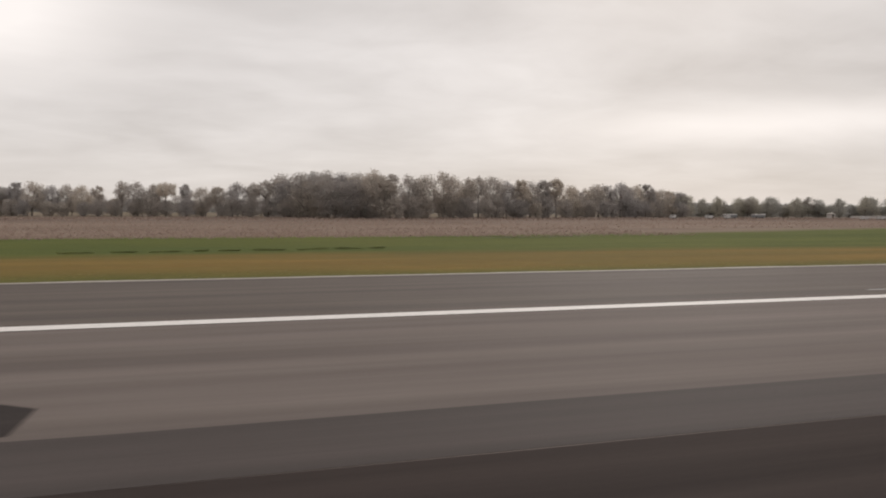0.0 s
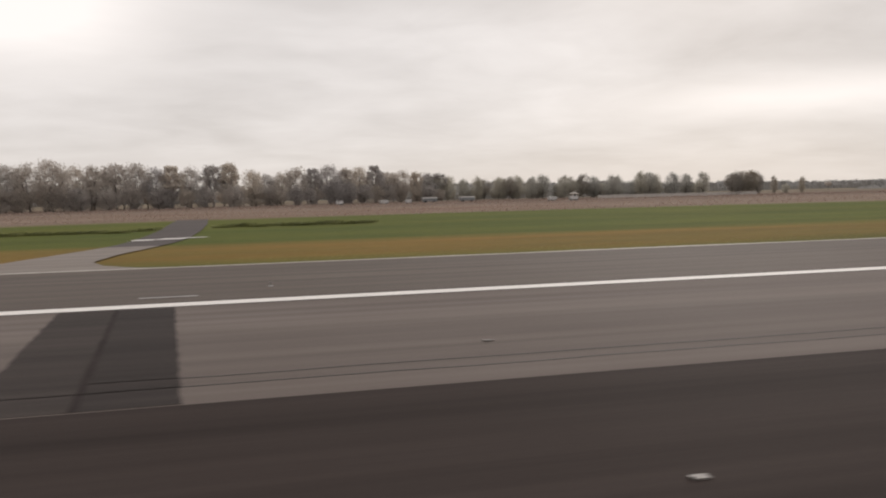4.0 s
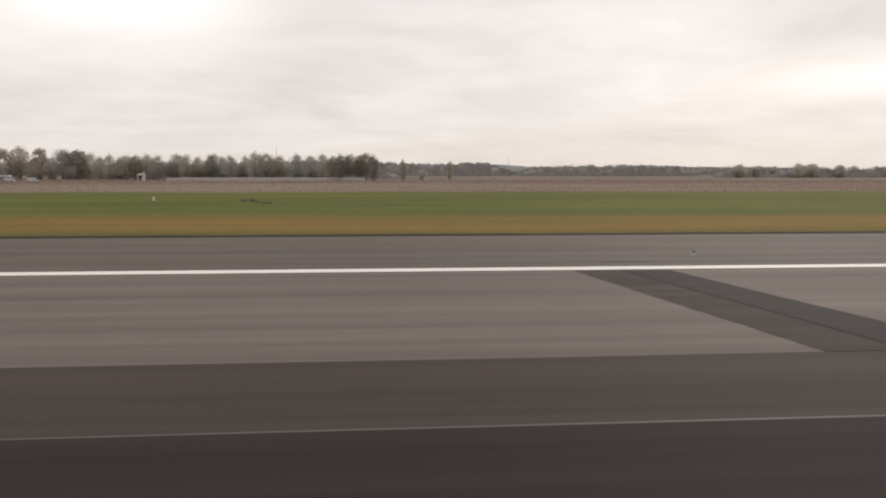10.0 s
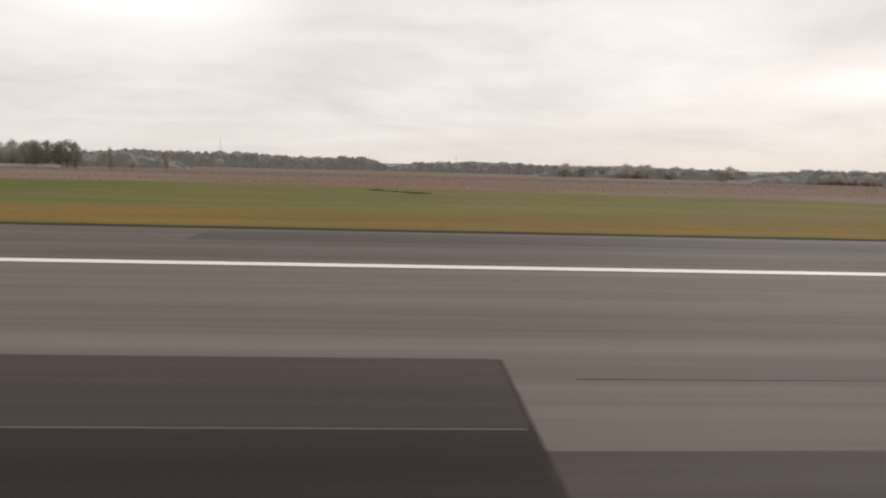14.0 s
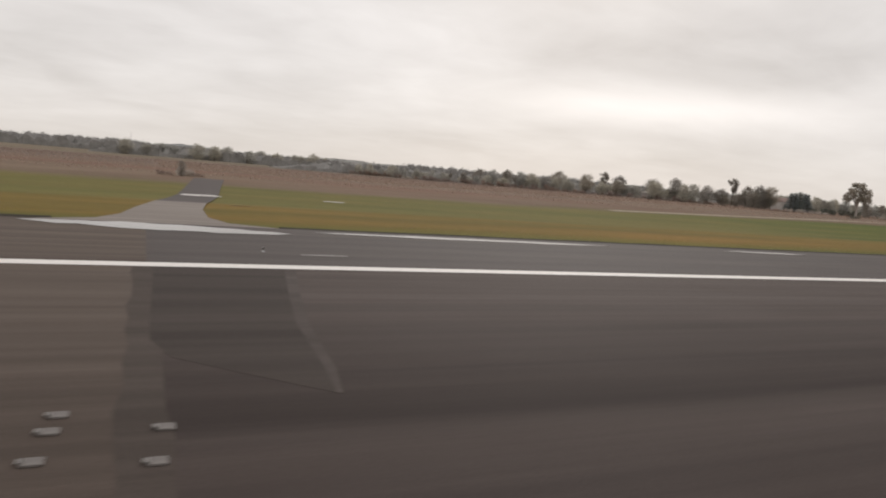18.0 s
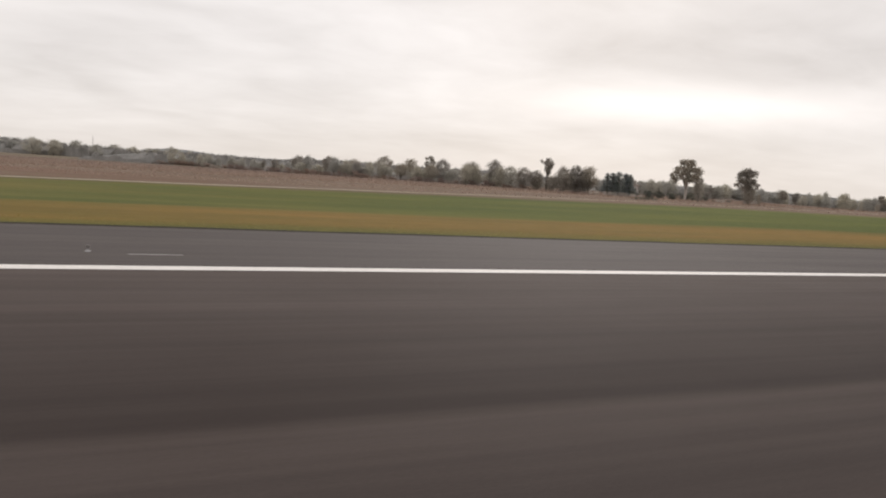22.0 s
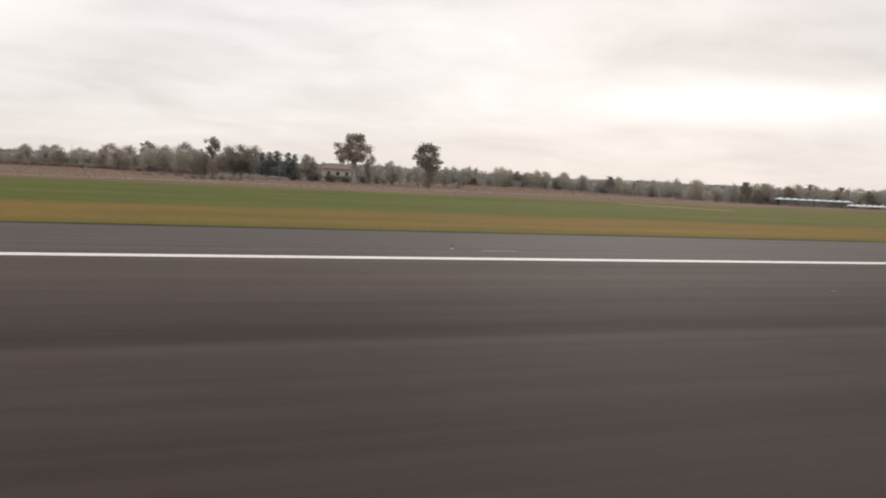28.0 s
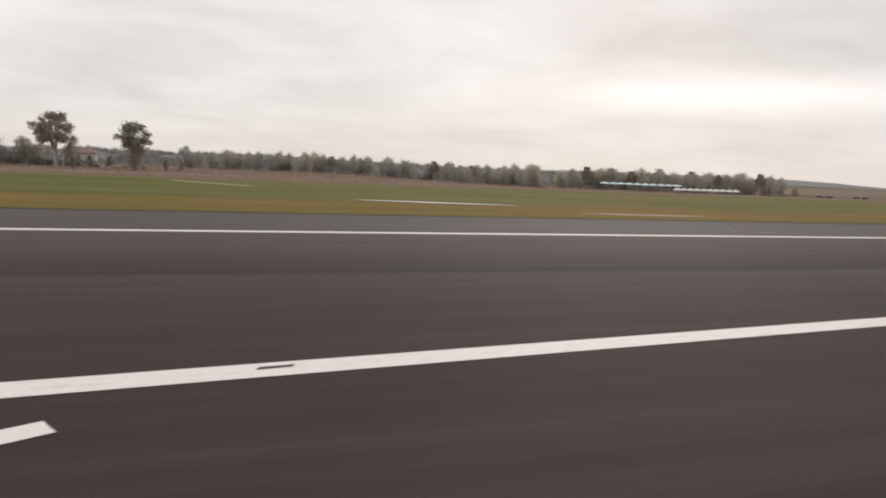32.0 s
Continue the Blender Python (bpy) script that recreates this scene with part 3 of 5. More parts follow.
for k in range(-3, 11):
    x = PATCH_X + PITCH * k
    slab("trench_patch", across(x - 0.5, x + 0.88, 8.3, 50 + k), 0.006, 0.004, M_PATCH_OLD, runway, "dark brownish asphalt patch across the runway edge")
    slab("trench_patch", across(x + 0.94, x + 2.3, 8.3, 80 + k), 0.006, 0.004, M_PATCH, runway, "dark blue-grey asphalt patch across the runway edge")
    slab("patch_joint", across(x + 0.85, x + 0.97, 8.3, 110 + k, 0.015), 0.0075, 0.005, M_TAR, runway, "almost black tarred joint between two patches")

# painted lines
slab("edge_line", rect(-900, 1600, 17.4, 18.04), 0.014, 0.004, M_WHITE, runway, "white painted runway edge line")

slab("centre_line_dash", [(790.0, -3.95), (797.7, -3.08), (797.7, -2.42), (790.0, -3.3)], 0.014, 0.004, M_WORN_WHITE, runway, "worn grey-white painted centre line dash")
slab("scuff_mark", [(793.6, -3.1), (794.8, -2.98), (795.7, -2.87), (796.3, -2.72), (796.0, -2.66), (794.8, -2.80), (793.7, -2.96)], 0.016, 0.002, M_SCUFF, runway, "grey scuff across the painted dash")
slab("centre_line_dash", [(812.7, -2.62), (834.5, -0.72), (834.5, -0.1), (812.6, -1.99)], 0.014, 0.004, M_WHITE, runway, "white painted centre line dash")
slab("scuff_mark", [(820.45, -1.62), (820.95, -1.55), (821.0, -1.43), (820.5, -1.49)], 0.016, 0.002, M_CRACK, runway, "dark fleck on the painted dash")
for y0, y1 in ((5.62, 5.92), (3.7, 5.45)):
    slab("touchdown_bar", rect(20.6, 37.6, y0, y1), 0.014, 0.004, M_WHITE, runway, "broad white touchdown zone bar")


def band(points, width):
    """The outline of a painted line of one width that bends."""
    left, right = [], []
    for i, (x, y) in enumerate(points):
        ax, ay = points[max(0, i - 1)]
        bx, by = points[min(len(points) - 1, i + 1)]
        d = math.hypot(bx - ax, by - ay)
        nx, ny = -(by - ay) / d * width / 2, (bx - ax) / d * width / 2
        left.append((x + nx, y + ny))
        right.append((x - nx, y - ny))
    return left + right[::-1]


slab("taxi_line", band([(793 + i * 1.25, -4.38 + 1.22 * (i / 16) ** 1.05) for i in range(17)], 0.17), 0.014, 0.004, M_YELLOW, runway, "yellow lead-off line")
slab("angled_bar", band([(811.6, -6.75), (818.3, -3.22)], 0.40), 0.014, 0.004, M_WHITE, runway, "angled white bar")

# access roads over the verge
def road(name, points, mat, top, label):
    """A strip of paving that follows the ground; points: left edge, right edge, distance across."""
    fine = []
    for (a0, a1, ay), (b0, b1, by) in zip(points, points[1:]):
        n = max(1, round((by - ay) / 1.5))
        fine += [(a0 + (b0 - a0) * i / n, a1 + (b1 - a1) * i / n, ay + (by - ay) * i / n) for i in range(n)]
    fine.append(points[-1])
    ob = mesh_part(name, [(x, y, 0.008 if y < 28.4 else top + land(x, y)) for x0, x1, y in fine for x in (x0, (x0 + x1) / 2, x1)],
                   [f for i in range(len(fine) - 1) for f in ((3 * i, 3 * i + 1, 3 * i + 4, 3 * i + 3), (3 * i + 1, 3 * i + 2, 3 * i + 5, 3 * i + 4))], mat)
    return tagged(ob, label, "road", kind="structure")


road("access_road", [(128.5, 145.0, 28.2), (131.6, 142.6, 29.0), (134.0, 140.9, 30.6), (135.3, 139.8, 33), (135.6, 139.4, 40), (135.3, 139.2, 52)], M_ROAD, 0.06, "pale asphalt access road joining the runway")
road("service_road", [(135.3, 139.2, 52), (134.9, 139.4, 64), (134.0, 138.6, 78), (132.6, 137.4, 92), (131.0, 135.5, 108)], M_ROAD_DARK, 0.06, "dark service road crossing the meadow")
road("access_road", [(553.0, 562.0, 28.2), (555.0, 560.0, 29.5), (555.8, 559.4, 32), (556.4, 559.6, 38), (557.4, 560.6, 48)], M_ROAD, 0.06, "grey asphalt access road joining the runway")
road("service_road", [(557.4, 560.6, 48), (559.3, 562.6, 61), (560.6, 564.0, 74), (562.8, 566.6, 96)], M_ROAD_DARK, 0.06, "dark service road crossing the dry verge")


def water_material():
    m, nt, bsdf = material("standing_water", 0.04)
    f = grain(nt, place(nt, 0.6, 0.6, 1), 2.0, 3, 0.5)
    nt.links.new(blend(nt, f, (0.03, 0.026, 0.02), (0.06, 0.05, 0.04)), bsdf.inputs["Base Color"])
    bsdf.inputs["IOR"].default_value = 1.33
    bsdf.inputs["Specular IOR Level"].default_value = 0.8
    bumped(nt, bsdf, f, 0.03, 0.01)
    return m


M_WATER = water_material()


def puddle(x0, x1, y, deep, slant=0.0, z=0.02, seed=1):
    """A long shallow pool with an uneven rim."""
    rng = random.Random(seed)
    n = 14
    far, near = [], []
    for i in range(n + 1):
        s = i / n
        w = deep * (math.sin(math.pi * s) ** 0.6) * rng.uniform(0.75, 1.15) + 0.03
        cx, cy = x0 + (x1 - x0) * s, y + slant * (s - 0.5) + rng.uniform(-0.06, 0.06) * deep
        far.append((cx, cy + w / 2))
        near.append((cx, cy - w / 2))
    if z is None:
        ob = mesh_part("puddle", [(px, py, land(px, py) + 0.03) for px, py in near + far[::-1]], [(i, i + 1, 2 * n - i, 2 * n + 1 - i) for i in range(n)], M_WATER)
    else:
        ob = slab("puddle", near + far[::-1], z, 0.012, M_WATER)
    return tagged(ob, "shallow puddle on the ground mirroring the pale sky", "puddle", "puddles by the runway")


puddle(552.6, 562.0, 26.8, 2.1, -1.5, 0.018, 3)
puddle(563.0, 577.6, 26.9, 0.85, -0.3, 0.018, 5)
puddle(585.0, 591.0, 26.6, 0.5, -0.3, 0.018, 6)
puddle(532.8, 539.3, 40.2, 2.6, 0.8, None, 7)
puddle(27.0, 42.0, 80.0, 0.8, 1.2, None, 8)
puddle(561.9, 563.6, 47.5, 0.5, 0.3, None, 9)
puddle(572.2, 574.8, 64.0, 1.1, 0.3, None, 11)
# uneven patches of flat white colour on the two service roads
for x0, x1, y0, y1, seed in ((134.9, 136.9, 61.2, 63.2, 1), (136.9, 139.3, 61.9, 64.0, 3), (139.0, 141.0, 63.4, 64.4, 4), (559.5, 561.2, 59.6, 61.6, 2), (561.1, 562.6, 60.0, 62.0, 5)):
    r_ = random.Random(seed)
    rows_ = [(x0 + r_.uniform(-0.25, 0.3), x1 + r_.uniform(-0.3, 0.25), y0 + (y1 - y0) * i / 8) for i in range(9)]
    mark = mesh_part("white_road_patch", [(x, y, land(x, y) + 0.075) for a_, b_, y in rows_ for x in (a_, (a_ + b_) / 2, b_)],
                     [f for i in range(8) for f in ((3 * i, 3 * i + 1, 3 * i + 4, 3 * i + 3), (3 * i + 1, 3 * i + 2, 3 * i + 5, 3 * i + 4))], M_PATCH_WHITE)
    tagged(mark, "uneven white patch on the service road", "road marking", kind="structure")
puddle(831.0, 845.4, 45.0, 2.0, -3.4, 0.0, 10)
bare = mesh_part("bare_patch", [(x, y, land(x, y) + 0.03) for x, y in band([(815.0, 87.5), (817.5, 84.0), (820.0, 80.6), (822.5, 77.0), (824.6, 74.0)], 1.5)],
                 [(i, 9 - i, 8 - i, i + 1) for i in range(4)], M_TRACK)
tagged(bare, "pale bare strip of ground in the meadow", "bare ground", kind="structure")
puddle(846.0, 858.0, 34.5, 0.7, -0.8, -0.03, 12)


def track(points, width):
    """A narrow bare path that wanders over the field."""
    edge_ = band(points, width)
    n = len(points)
    verts = [(x, y, land(x, y) + 0.05) for x, y in edge_]
    faces = [(i, 2 * n - 1 - i, 2 * n - 2 - i, i + 1) for i in range(n - 1)]
    return tagged(mesh_part("dirt_track", verts, faces, M_TRACK), "pale dirt track between meadow and reeds", "path", kind="structure")


track([(622, 85.0), (646, 92.0), (674, 99.0), (702, 106.0), (732, 112.5), (764, 118.0), (800, 125.0), (832, 131.0)], 2.2)
# flush and raised lights
M_LAMP = plain("pale_light_housing", (0.115, 0.10, 0.092), (0.165, 0.148, 0.136), 8.0, 0.5)
M_STEEL = plain("galvanised_steel", (0.35, 0.35, 0.35), (0.5, 0.5, 0.5), 6.0, 0.45, 0.8)


def lens_material():
    m, nt, bsdf = material("light_lens", 0.5)
    bsdf.inputs["Base Color"].default_value = (0.22, 0.205, 0.19, 1)
    bsdf.inputs["Transmission Weight"].default_value = 0.4
    return m


M_LENS = lens_material()


def flush_light(x, y, length=0.2):
    root = thing("flush_light", x, y, 0.0, "flat pale runway light set into the asphalt", "runway light", "flush lights in the runway")
    part("housing", box(bmesh.new(), -length / 2, length / 2, -0.07, 0.07, 0.002, 0.025, 0.006), M_LAMP, root)
    part("lens", box(bmesh.new(), -length / 2 - 0.03, -length / 2 + 0.03, -0.04, 0.04, 0.024, 0.036, 0.004), M_LENS, root)
    return root


first = flush_light(669.1, 11.7)
for x, y in ((669.0, 5.1), (704.1, 11.4), (704.0, 4.95), (712.1, 10.1), (739.5, 5.0), (739.4, 11.4), (774.8, 3.9), (775.1, 0.35), (774.4, 10.9), (809.8, 4.7),
             (810.2, 1.15), (810.6, -2.45), (152.8, 10.9), (153.1, 4.35), (118.0, 4.7), (428.5, 4.75), (371.2, 7.35), (316.5, 5.1), (532.3, 5.9), (634.0, 5.0), (634.1, 11.6), (19.6, 6.9), (600.8, 13.1)):
    copy_thing(first, pose(x, y, 0) @ Matrix.Diagonal((0.85, 0.8, 1, 1)))
for x, y in ((554.8, 7.0), (555.94, 7.35), (555.9, 6.9), (554.75, 6.2), (555.85, 6.2), (556.95, 6.83), (556.86, 6.0), (556.4, 4.8)):
    copy_thing(first, pose(x, y, 0) @ Matrix.Diagonal((0.95, 1.3, 1, 1)))


def edge_light(x, y):
    root = thing("edge_light", x, y, 0.004, "small raised white runway edge light on a round base", "runway light", "runway edge lights")
    bm = bmesh.new()
    bmesh.ops.create_cone(bm, cap_ends=True, segments=16, radius1=0.16, radius2=0.14, depth=0.05, matrix=pose(0, 0, 0.026))
    part("base_plate", bm, M_STEEL, root)
    bm = bmesh.new()
    bmesh.ops.create_cone(bm, cap_ends=True, segments=12, radius1=0.035, radius2=0.03, depth=0.2, matrix=pose(0, 0, 0.15))
    part("stem", bm, M_STEEL, root)
    bm = bmesh.new()
    bmesh.ops.create_uvsphere(bm, u_segments=14, v_segments=8, radius=0.09, matrix=pose(0, 0, 0.29) @ Matrix.Diagonal((1, 1, 1.15, 1)))
    part("lens", bm, M_LENS, root, smooth=True)
    return root


lamp = edge_light(601.25, 20.75)
for k in range(-14, 7):
    x = 601.25 + PITCH * k
    if k:
        copy_thing(lamp, pose(x, 20.75, 0.004 if k > -1 else 0.002) @ Matrix.Scale(0.5 if k > -1 else 0.4, 4))
    if k >= -1:
        slab("guide_mark", rect(x + 1.05, x + 2.5, 20.17, 20.29), 0.014, 0.004, M_SCUFF, runway, "short faded mark")
    elif k < 0:
        slab("guide_mark", rect(x - 3.6, x - 2.0, 19.2, 19.4), 0.014, 0.004, M_SCUFF if x < 200 else M_SEAM, runway, "short faded mark")


# ---- trees ----
def leaf_cloud(verts, faces, lobes, per, size, rng):
    """Small leaf sprays, thickest at the middle of each lobe; lobes: (centre, radius)."""
    g = np.random.default_rng(rng.randrange(1 << 30))
    c = np.array([tuple(p) for p, _ in lobes])
    r = np.array([q for _, q in lobes])
    n = np.maximum(8, (per * r ** 1.6).astype(int))
    c, r = np.repeat(c, n, 0), np.repeat(r, n)
    d = g.normal(size=(len(c), 3))
    d *= np.minimum(1.0, 2.3 / np.linalg.norm(d, axis=1))[:, None]
    c = c + d * (r * 0.52)[:, None] * np.array((1, 1, 0.82))
    u = g.normal(size=c.shape) * np.array((1, 1, 0.7))
    u /= np.linalg.norm(u, axis=1)[:, None]
    v = np.cross(u, g.normal(size=c.shape))
    v /= np.linalg.norm(v, axis=1)[:, None]
    s = (size * g.uniform(0.6, 1.35, len(c)))[:, None]
    k = len(verts)
    tri = np.stack((c - u * s - v * s * 0.55, c + u * s * g.uniform(0.5, 1.1, s.shape) - v * s * 0.3, c + v * s), 1).reshape(-1, 3)
    verts.extend(map(tuple, tri.tolist()))
    faces.extend((k + 3 * i, k + 3 * i + 1, k + 3 * i + 2) for i in range(len(c)))


def limb(bm, a, b, ra, rb, sides=6):
    a, b = Vector(a), Vector(b)
    d = b - a
    m = Matrix.Translation((a + b) / 2) @ d.to_track_quat("Z", "Y").to_matrix().to_4x4()
    bmesh.ops.create_cone(bm, cap_ends=True, segments=sides, radius1=ra, radius2=rb, depth=d.length, matrix=m)


# the crown of a tree ten metres tall: lowest and highest lobe, half width, where it is widest, lobes, their size, sprays a lobe
CROWNS = {"round": (2.4, 8.7, 3.5, 0.5, 58, 1.25, 70), "umbrella": (5.9, 8.8, 3.9, 0.6, 46, 1.0, 75), "tall": (3.4, 8.9, 2.0, 0.6, 40, 0.95, 75),
          "dense": (0.8, 8.7, 3.4, 0.45, 66, 1.4, 66), "tuft": (5.0, 9.0, 2.5, 0.65, 26, 0.8, 85)}


def tree_model(name, seed, style, label, leaf):
    """A tree ten metres tall at the origin: tapered trunk, limbs, and a crown of leaf sprays."""
    rng = random.Random(seed)
    root = thing(name, 0, 0, 0, label, "tree", "trees beyond the airfield")
    bm = bmesh.new()
    verts, faces = [], []
    lean = Vector((rng.uniform(-0.5, 0.5), rng.uniform(-0.4, 0.4), 0))
    lobes = []
    if style == "conifer":
        limb(bm, (0, 0, -0.4), lean * 0.5 + Vector((0, 0, 9.0)), 0.28, 0.1, 7)
        limb(bm, lean * 0.5 + Vector((0, 0, 8.8)), lean * 0.5 + Vector((0, 0, 9.9)), 0.1, 0.03, 5)
        for i in range(64):
            h = 0.7 + 8.9 * i / 63
            w = 1.75 * (1 - (h - 0.7) / 9.8) ** 0.75
            a = rng.uniform(0, 6.28)
            lobes.append((Vector((math.cos(a) * w * 0.6, math.sin(a) * w * 0.6, h)) + lean * h / 20, 0.3 + w * 0.3))
        leaf_cloud(verts, faces, lobes, 110, 0.13, rng)
    else:
        low, high, reach, widest, count, ball, per = CROWNS[style]
        fork = max(1.6, low - 0.8)
        base = lean * 0.4 + Vector((0, 0, fork - 0.2))
        limb(bm, (0, 0, -0.4), lean * 0.4 + Vector((0, 0, fork)), 0.30, 0.2, 7)
        bulge = [rng.uniform(0.78, 1.12) for _ in range(7)]
        for i in range(count):
            s = (i + rng.random()) / count
            h = low + (high - low) * s
            full = math.sin(math.pi / 2 * min(1.0, (s + 0.12) / widest)) if s < widest else math.cos(math.pi / 2 * ((s - widest) / (1.03 - widest)) ** 2.4)
            if style == "umbrella":
                full = max(full, 0.62) if s < 0.8 else full
            a = rng.uniform(0, 6.283)
            w = reach * full * bulge[int(a / 6.284 * 7)] * math.sqrt(rng.uniform(0.12, 1.0))
            end = base + Vector((math.cos(a) * w, math.sin(a) * w, h - base.z)) + lean * 0.4
            lobes.append((end, ball * rng.uniform(0.7, 1.3)))
            if i % 5 == 2:
                mid = base.lerp(end, 0.5) + Vector((0, 0, 0.3))
                limb(bm, base, mid, 0.12, 0.07, 4)
                limb(bm, mid, end, 0.07, 0.025, 4)
        lobes.append((base + Vector((0, 0, high - base.z + 0.2)) + lean * 0.3, ball * 0.8))
        leaf_cloud(verts, faces, lobes, per / ball ** 1.6, 0.19, rng)
    part("trunk", bm, M_BARK, root)
    mesh_part("crown", verts, faces, leaf, root)
    return root


def bush_model(name, seed, leaf, label, category="bush", long=2.2):
    rng = random.Random(seed)
    root = thing(name, 0, 0, 0, label, category, "scrub beyond the airfield")
    verts, faces, lobes = [], [], []
    for i in range(5):
        x = -long + 2 * long * (i + rng.uniform(0.2, 0.8)) / 5
        top = Vector((x + rng.uniform(-0.3, 0.3), rng.uniform(-0.6, 0.6), rng.uniform(0.6, 1.5)))
        bm = bmesh.new()
        limb(bm, (x * 0.7, 0, -0.2), top, 0.05, 0.015, 4)
        part("stem", bm, M_BARK, root)
        for _ in range(3):
            c = top + Vector((rng.uniform(-0.6, 0.6), rng.uniform(-0.5, 0.5), rng.uniform(-0.5, 0.25)))
            lobes.append((c, rng.uniform(0.4, 0.75)))
        lobes.append((Vector((top.x, top.y, 0.35)), 0.7))
    leaf_cloud(verts, faces, lobes, 90, 0.13, rng)
    mesh_part("foliage", verts, faces, leaf, root)
    return root


def gum_model(seed, label, side=0.0, leaf=M_LEAF):
    """A tall open tree, ten metres high: forked pale trunk, steep limbs, separate tufts with sky between them; side: how far the crown leans out."""
    rng = random.Random(seed)
    root = thing("gum_tree", 0, 0, 0, label, "tree", "trees beyond the airfield")
    bm = bmesh.new()
    verts, faces, lobes = [], [], []
    limb(bm, (0, 0, -0.4), (0.1, 0, 2.6), 0.34, 0.24, 9)
    for k in range(7):
        a = 6.28 * k / 7 + rng.uniform(-0.3, 0.3)
        out = rng.uniform(0.4, 0.9)
        elbow = Vector((math.cos(a) * out + side * 0.4, math.sin(a) * out, rng.uniform(4.2, 5.6)))
        limb(bm, (0.1, 0, 2.4), elbow, 0.17, 0.11, 6)
        for q in range(5):
            s = (q + rng.random()) / 5
            h = 4.2 + 5.0 * s
            w = 3.1 * math.sin(math.pi * (0.2 + 0.66 * s)) * rng.uniform(0.5, 1.0)
            b_ = a + rng.uniform(-0.6, 0.6)
            end = Vector((math.cos(b_) * w + side * (1 - 0.6 * s), math.sin(b_) * w, h))
            limb(bm, elbow, end, 0.075, 0.025, 5)
            r = rng.uniform(0.62, 1.0)
            lobes.append((end, r))
            for _ in range(2):
                lobes.append((end + Vector((rng.gauss(0, 0.45), rng.gauss(0, 0.45), rng.gauss(0, 0.3))), r * 0.55))
    for h, r in ((9.3, 0.8), (8.5, 0.85), (7.4, 0.8), (6.2, 0.8)):
        lobes.append((Vector((rng.uniform(-0.6, 0.6) + side * 0.5, rng.uniform(-0.5, 0.5), h)), r))
    leaf_cloud(verts, faces, lobes, 125, 0.16, rng)
    part("trunk", bm, M_PALE_BARK, root, "pale smooth trunk and limbs")
    mesh_part("crown", verts, faces, leaf, root)
    return root


ROUND, UMBRELLA, DENSE, PALE = ("grey-olive broadleaf tree with a rounded open crown", "tall bare-trunked tree with a flat umbrella crown",
                                "dense dark tree leafy down to the ground", "hazy grey-green tree in a far row")
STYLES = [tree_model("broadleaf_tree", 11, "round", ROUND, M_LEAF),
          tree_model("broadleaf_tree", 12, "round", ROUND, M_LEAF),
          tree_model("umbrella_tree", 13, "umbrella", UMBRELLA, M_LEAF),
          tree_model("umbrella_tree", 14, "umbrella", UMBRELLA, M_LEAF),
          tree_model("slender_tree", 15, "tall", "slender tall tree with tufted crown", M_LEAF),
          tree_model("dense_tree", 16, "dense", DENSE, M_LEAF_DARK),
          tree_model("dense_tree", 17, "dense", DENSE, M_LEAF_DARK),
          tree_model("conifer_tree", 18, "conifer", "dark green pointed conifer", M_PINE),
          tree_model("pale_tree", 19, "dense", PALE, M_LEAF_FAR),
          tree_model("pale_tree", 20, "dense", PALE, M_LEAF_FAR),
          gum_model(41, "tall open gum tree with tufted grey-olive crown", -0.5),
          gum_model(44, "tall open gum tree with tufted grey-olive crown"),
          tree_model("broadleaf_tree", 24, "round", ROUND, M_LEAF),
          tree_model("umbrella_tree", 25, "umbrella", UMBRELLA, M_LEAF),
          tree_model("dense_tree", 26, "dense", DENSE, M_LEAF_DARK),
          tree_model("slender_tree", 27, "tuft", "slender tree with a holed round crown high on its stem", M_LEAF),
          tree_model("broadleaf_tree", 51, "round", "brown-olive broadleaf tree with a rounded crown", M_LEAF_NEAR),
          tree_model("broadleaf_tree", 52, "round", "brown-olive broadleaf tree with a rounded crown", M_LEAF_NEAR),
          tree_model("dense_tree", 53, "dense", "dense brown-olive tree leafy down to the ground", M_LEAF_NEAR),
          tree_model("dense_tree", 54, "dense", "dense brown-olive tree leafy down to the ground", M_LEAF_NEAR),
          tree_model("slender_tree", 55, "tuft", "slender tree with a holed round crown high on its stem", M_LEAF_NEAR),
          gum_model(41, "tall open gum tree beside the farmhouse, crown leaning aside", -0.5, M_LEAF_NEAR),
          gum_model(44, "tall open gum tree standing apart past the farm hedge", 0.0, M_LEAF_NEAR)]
BUSHES = [bush_model("scrub_bush", 21, M_LEAF_DARK, "low dark scrub bush at the wood's foot"),
          bush_model("scrub_bush", 22, M_BRUSH, "low brown scrub bush on the dry field"),
          bush_model("green_bush", 23, M_HEDGE, "low green bush on the meadow"),
          bush_model("clipped_hedge", 31, M_HEDGE_DARK, "dark green hedge before the farmhouse", "hedge", 2.6)]
TREES = {"r": (0, 1, 12), "u": (2, 3, 13), "t": (4,), "d": (5, 6, 14), "c": (7,), "f": (8, 9), "g": (10,), "h": (11,), "l": (15,), "R": (16, 17), "D": (18, 19), "L": (20,), "G": (21,), "H": (22,)}
placed = set()


def unscaled(ob):
    return Matrix.Diagonal((1 / ob.scale.x, 1 / ob.scale.y, 1 / ob.scale.z, 1))


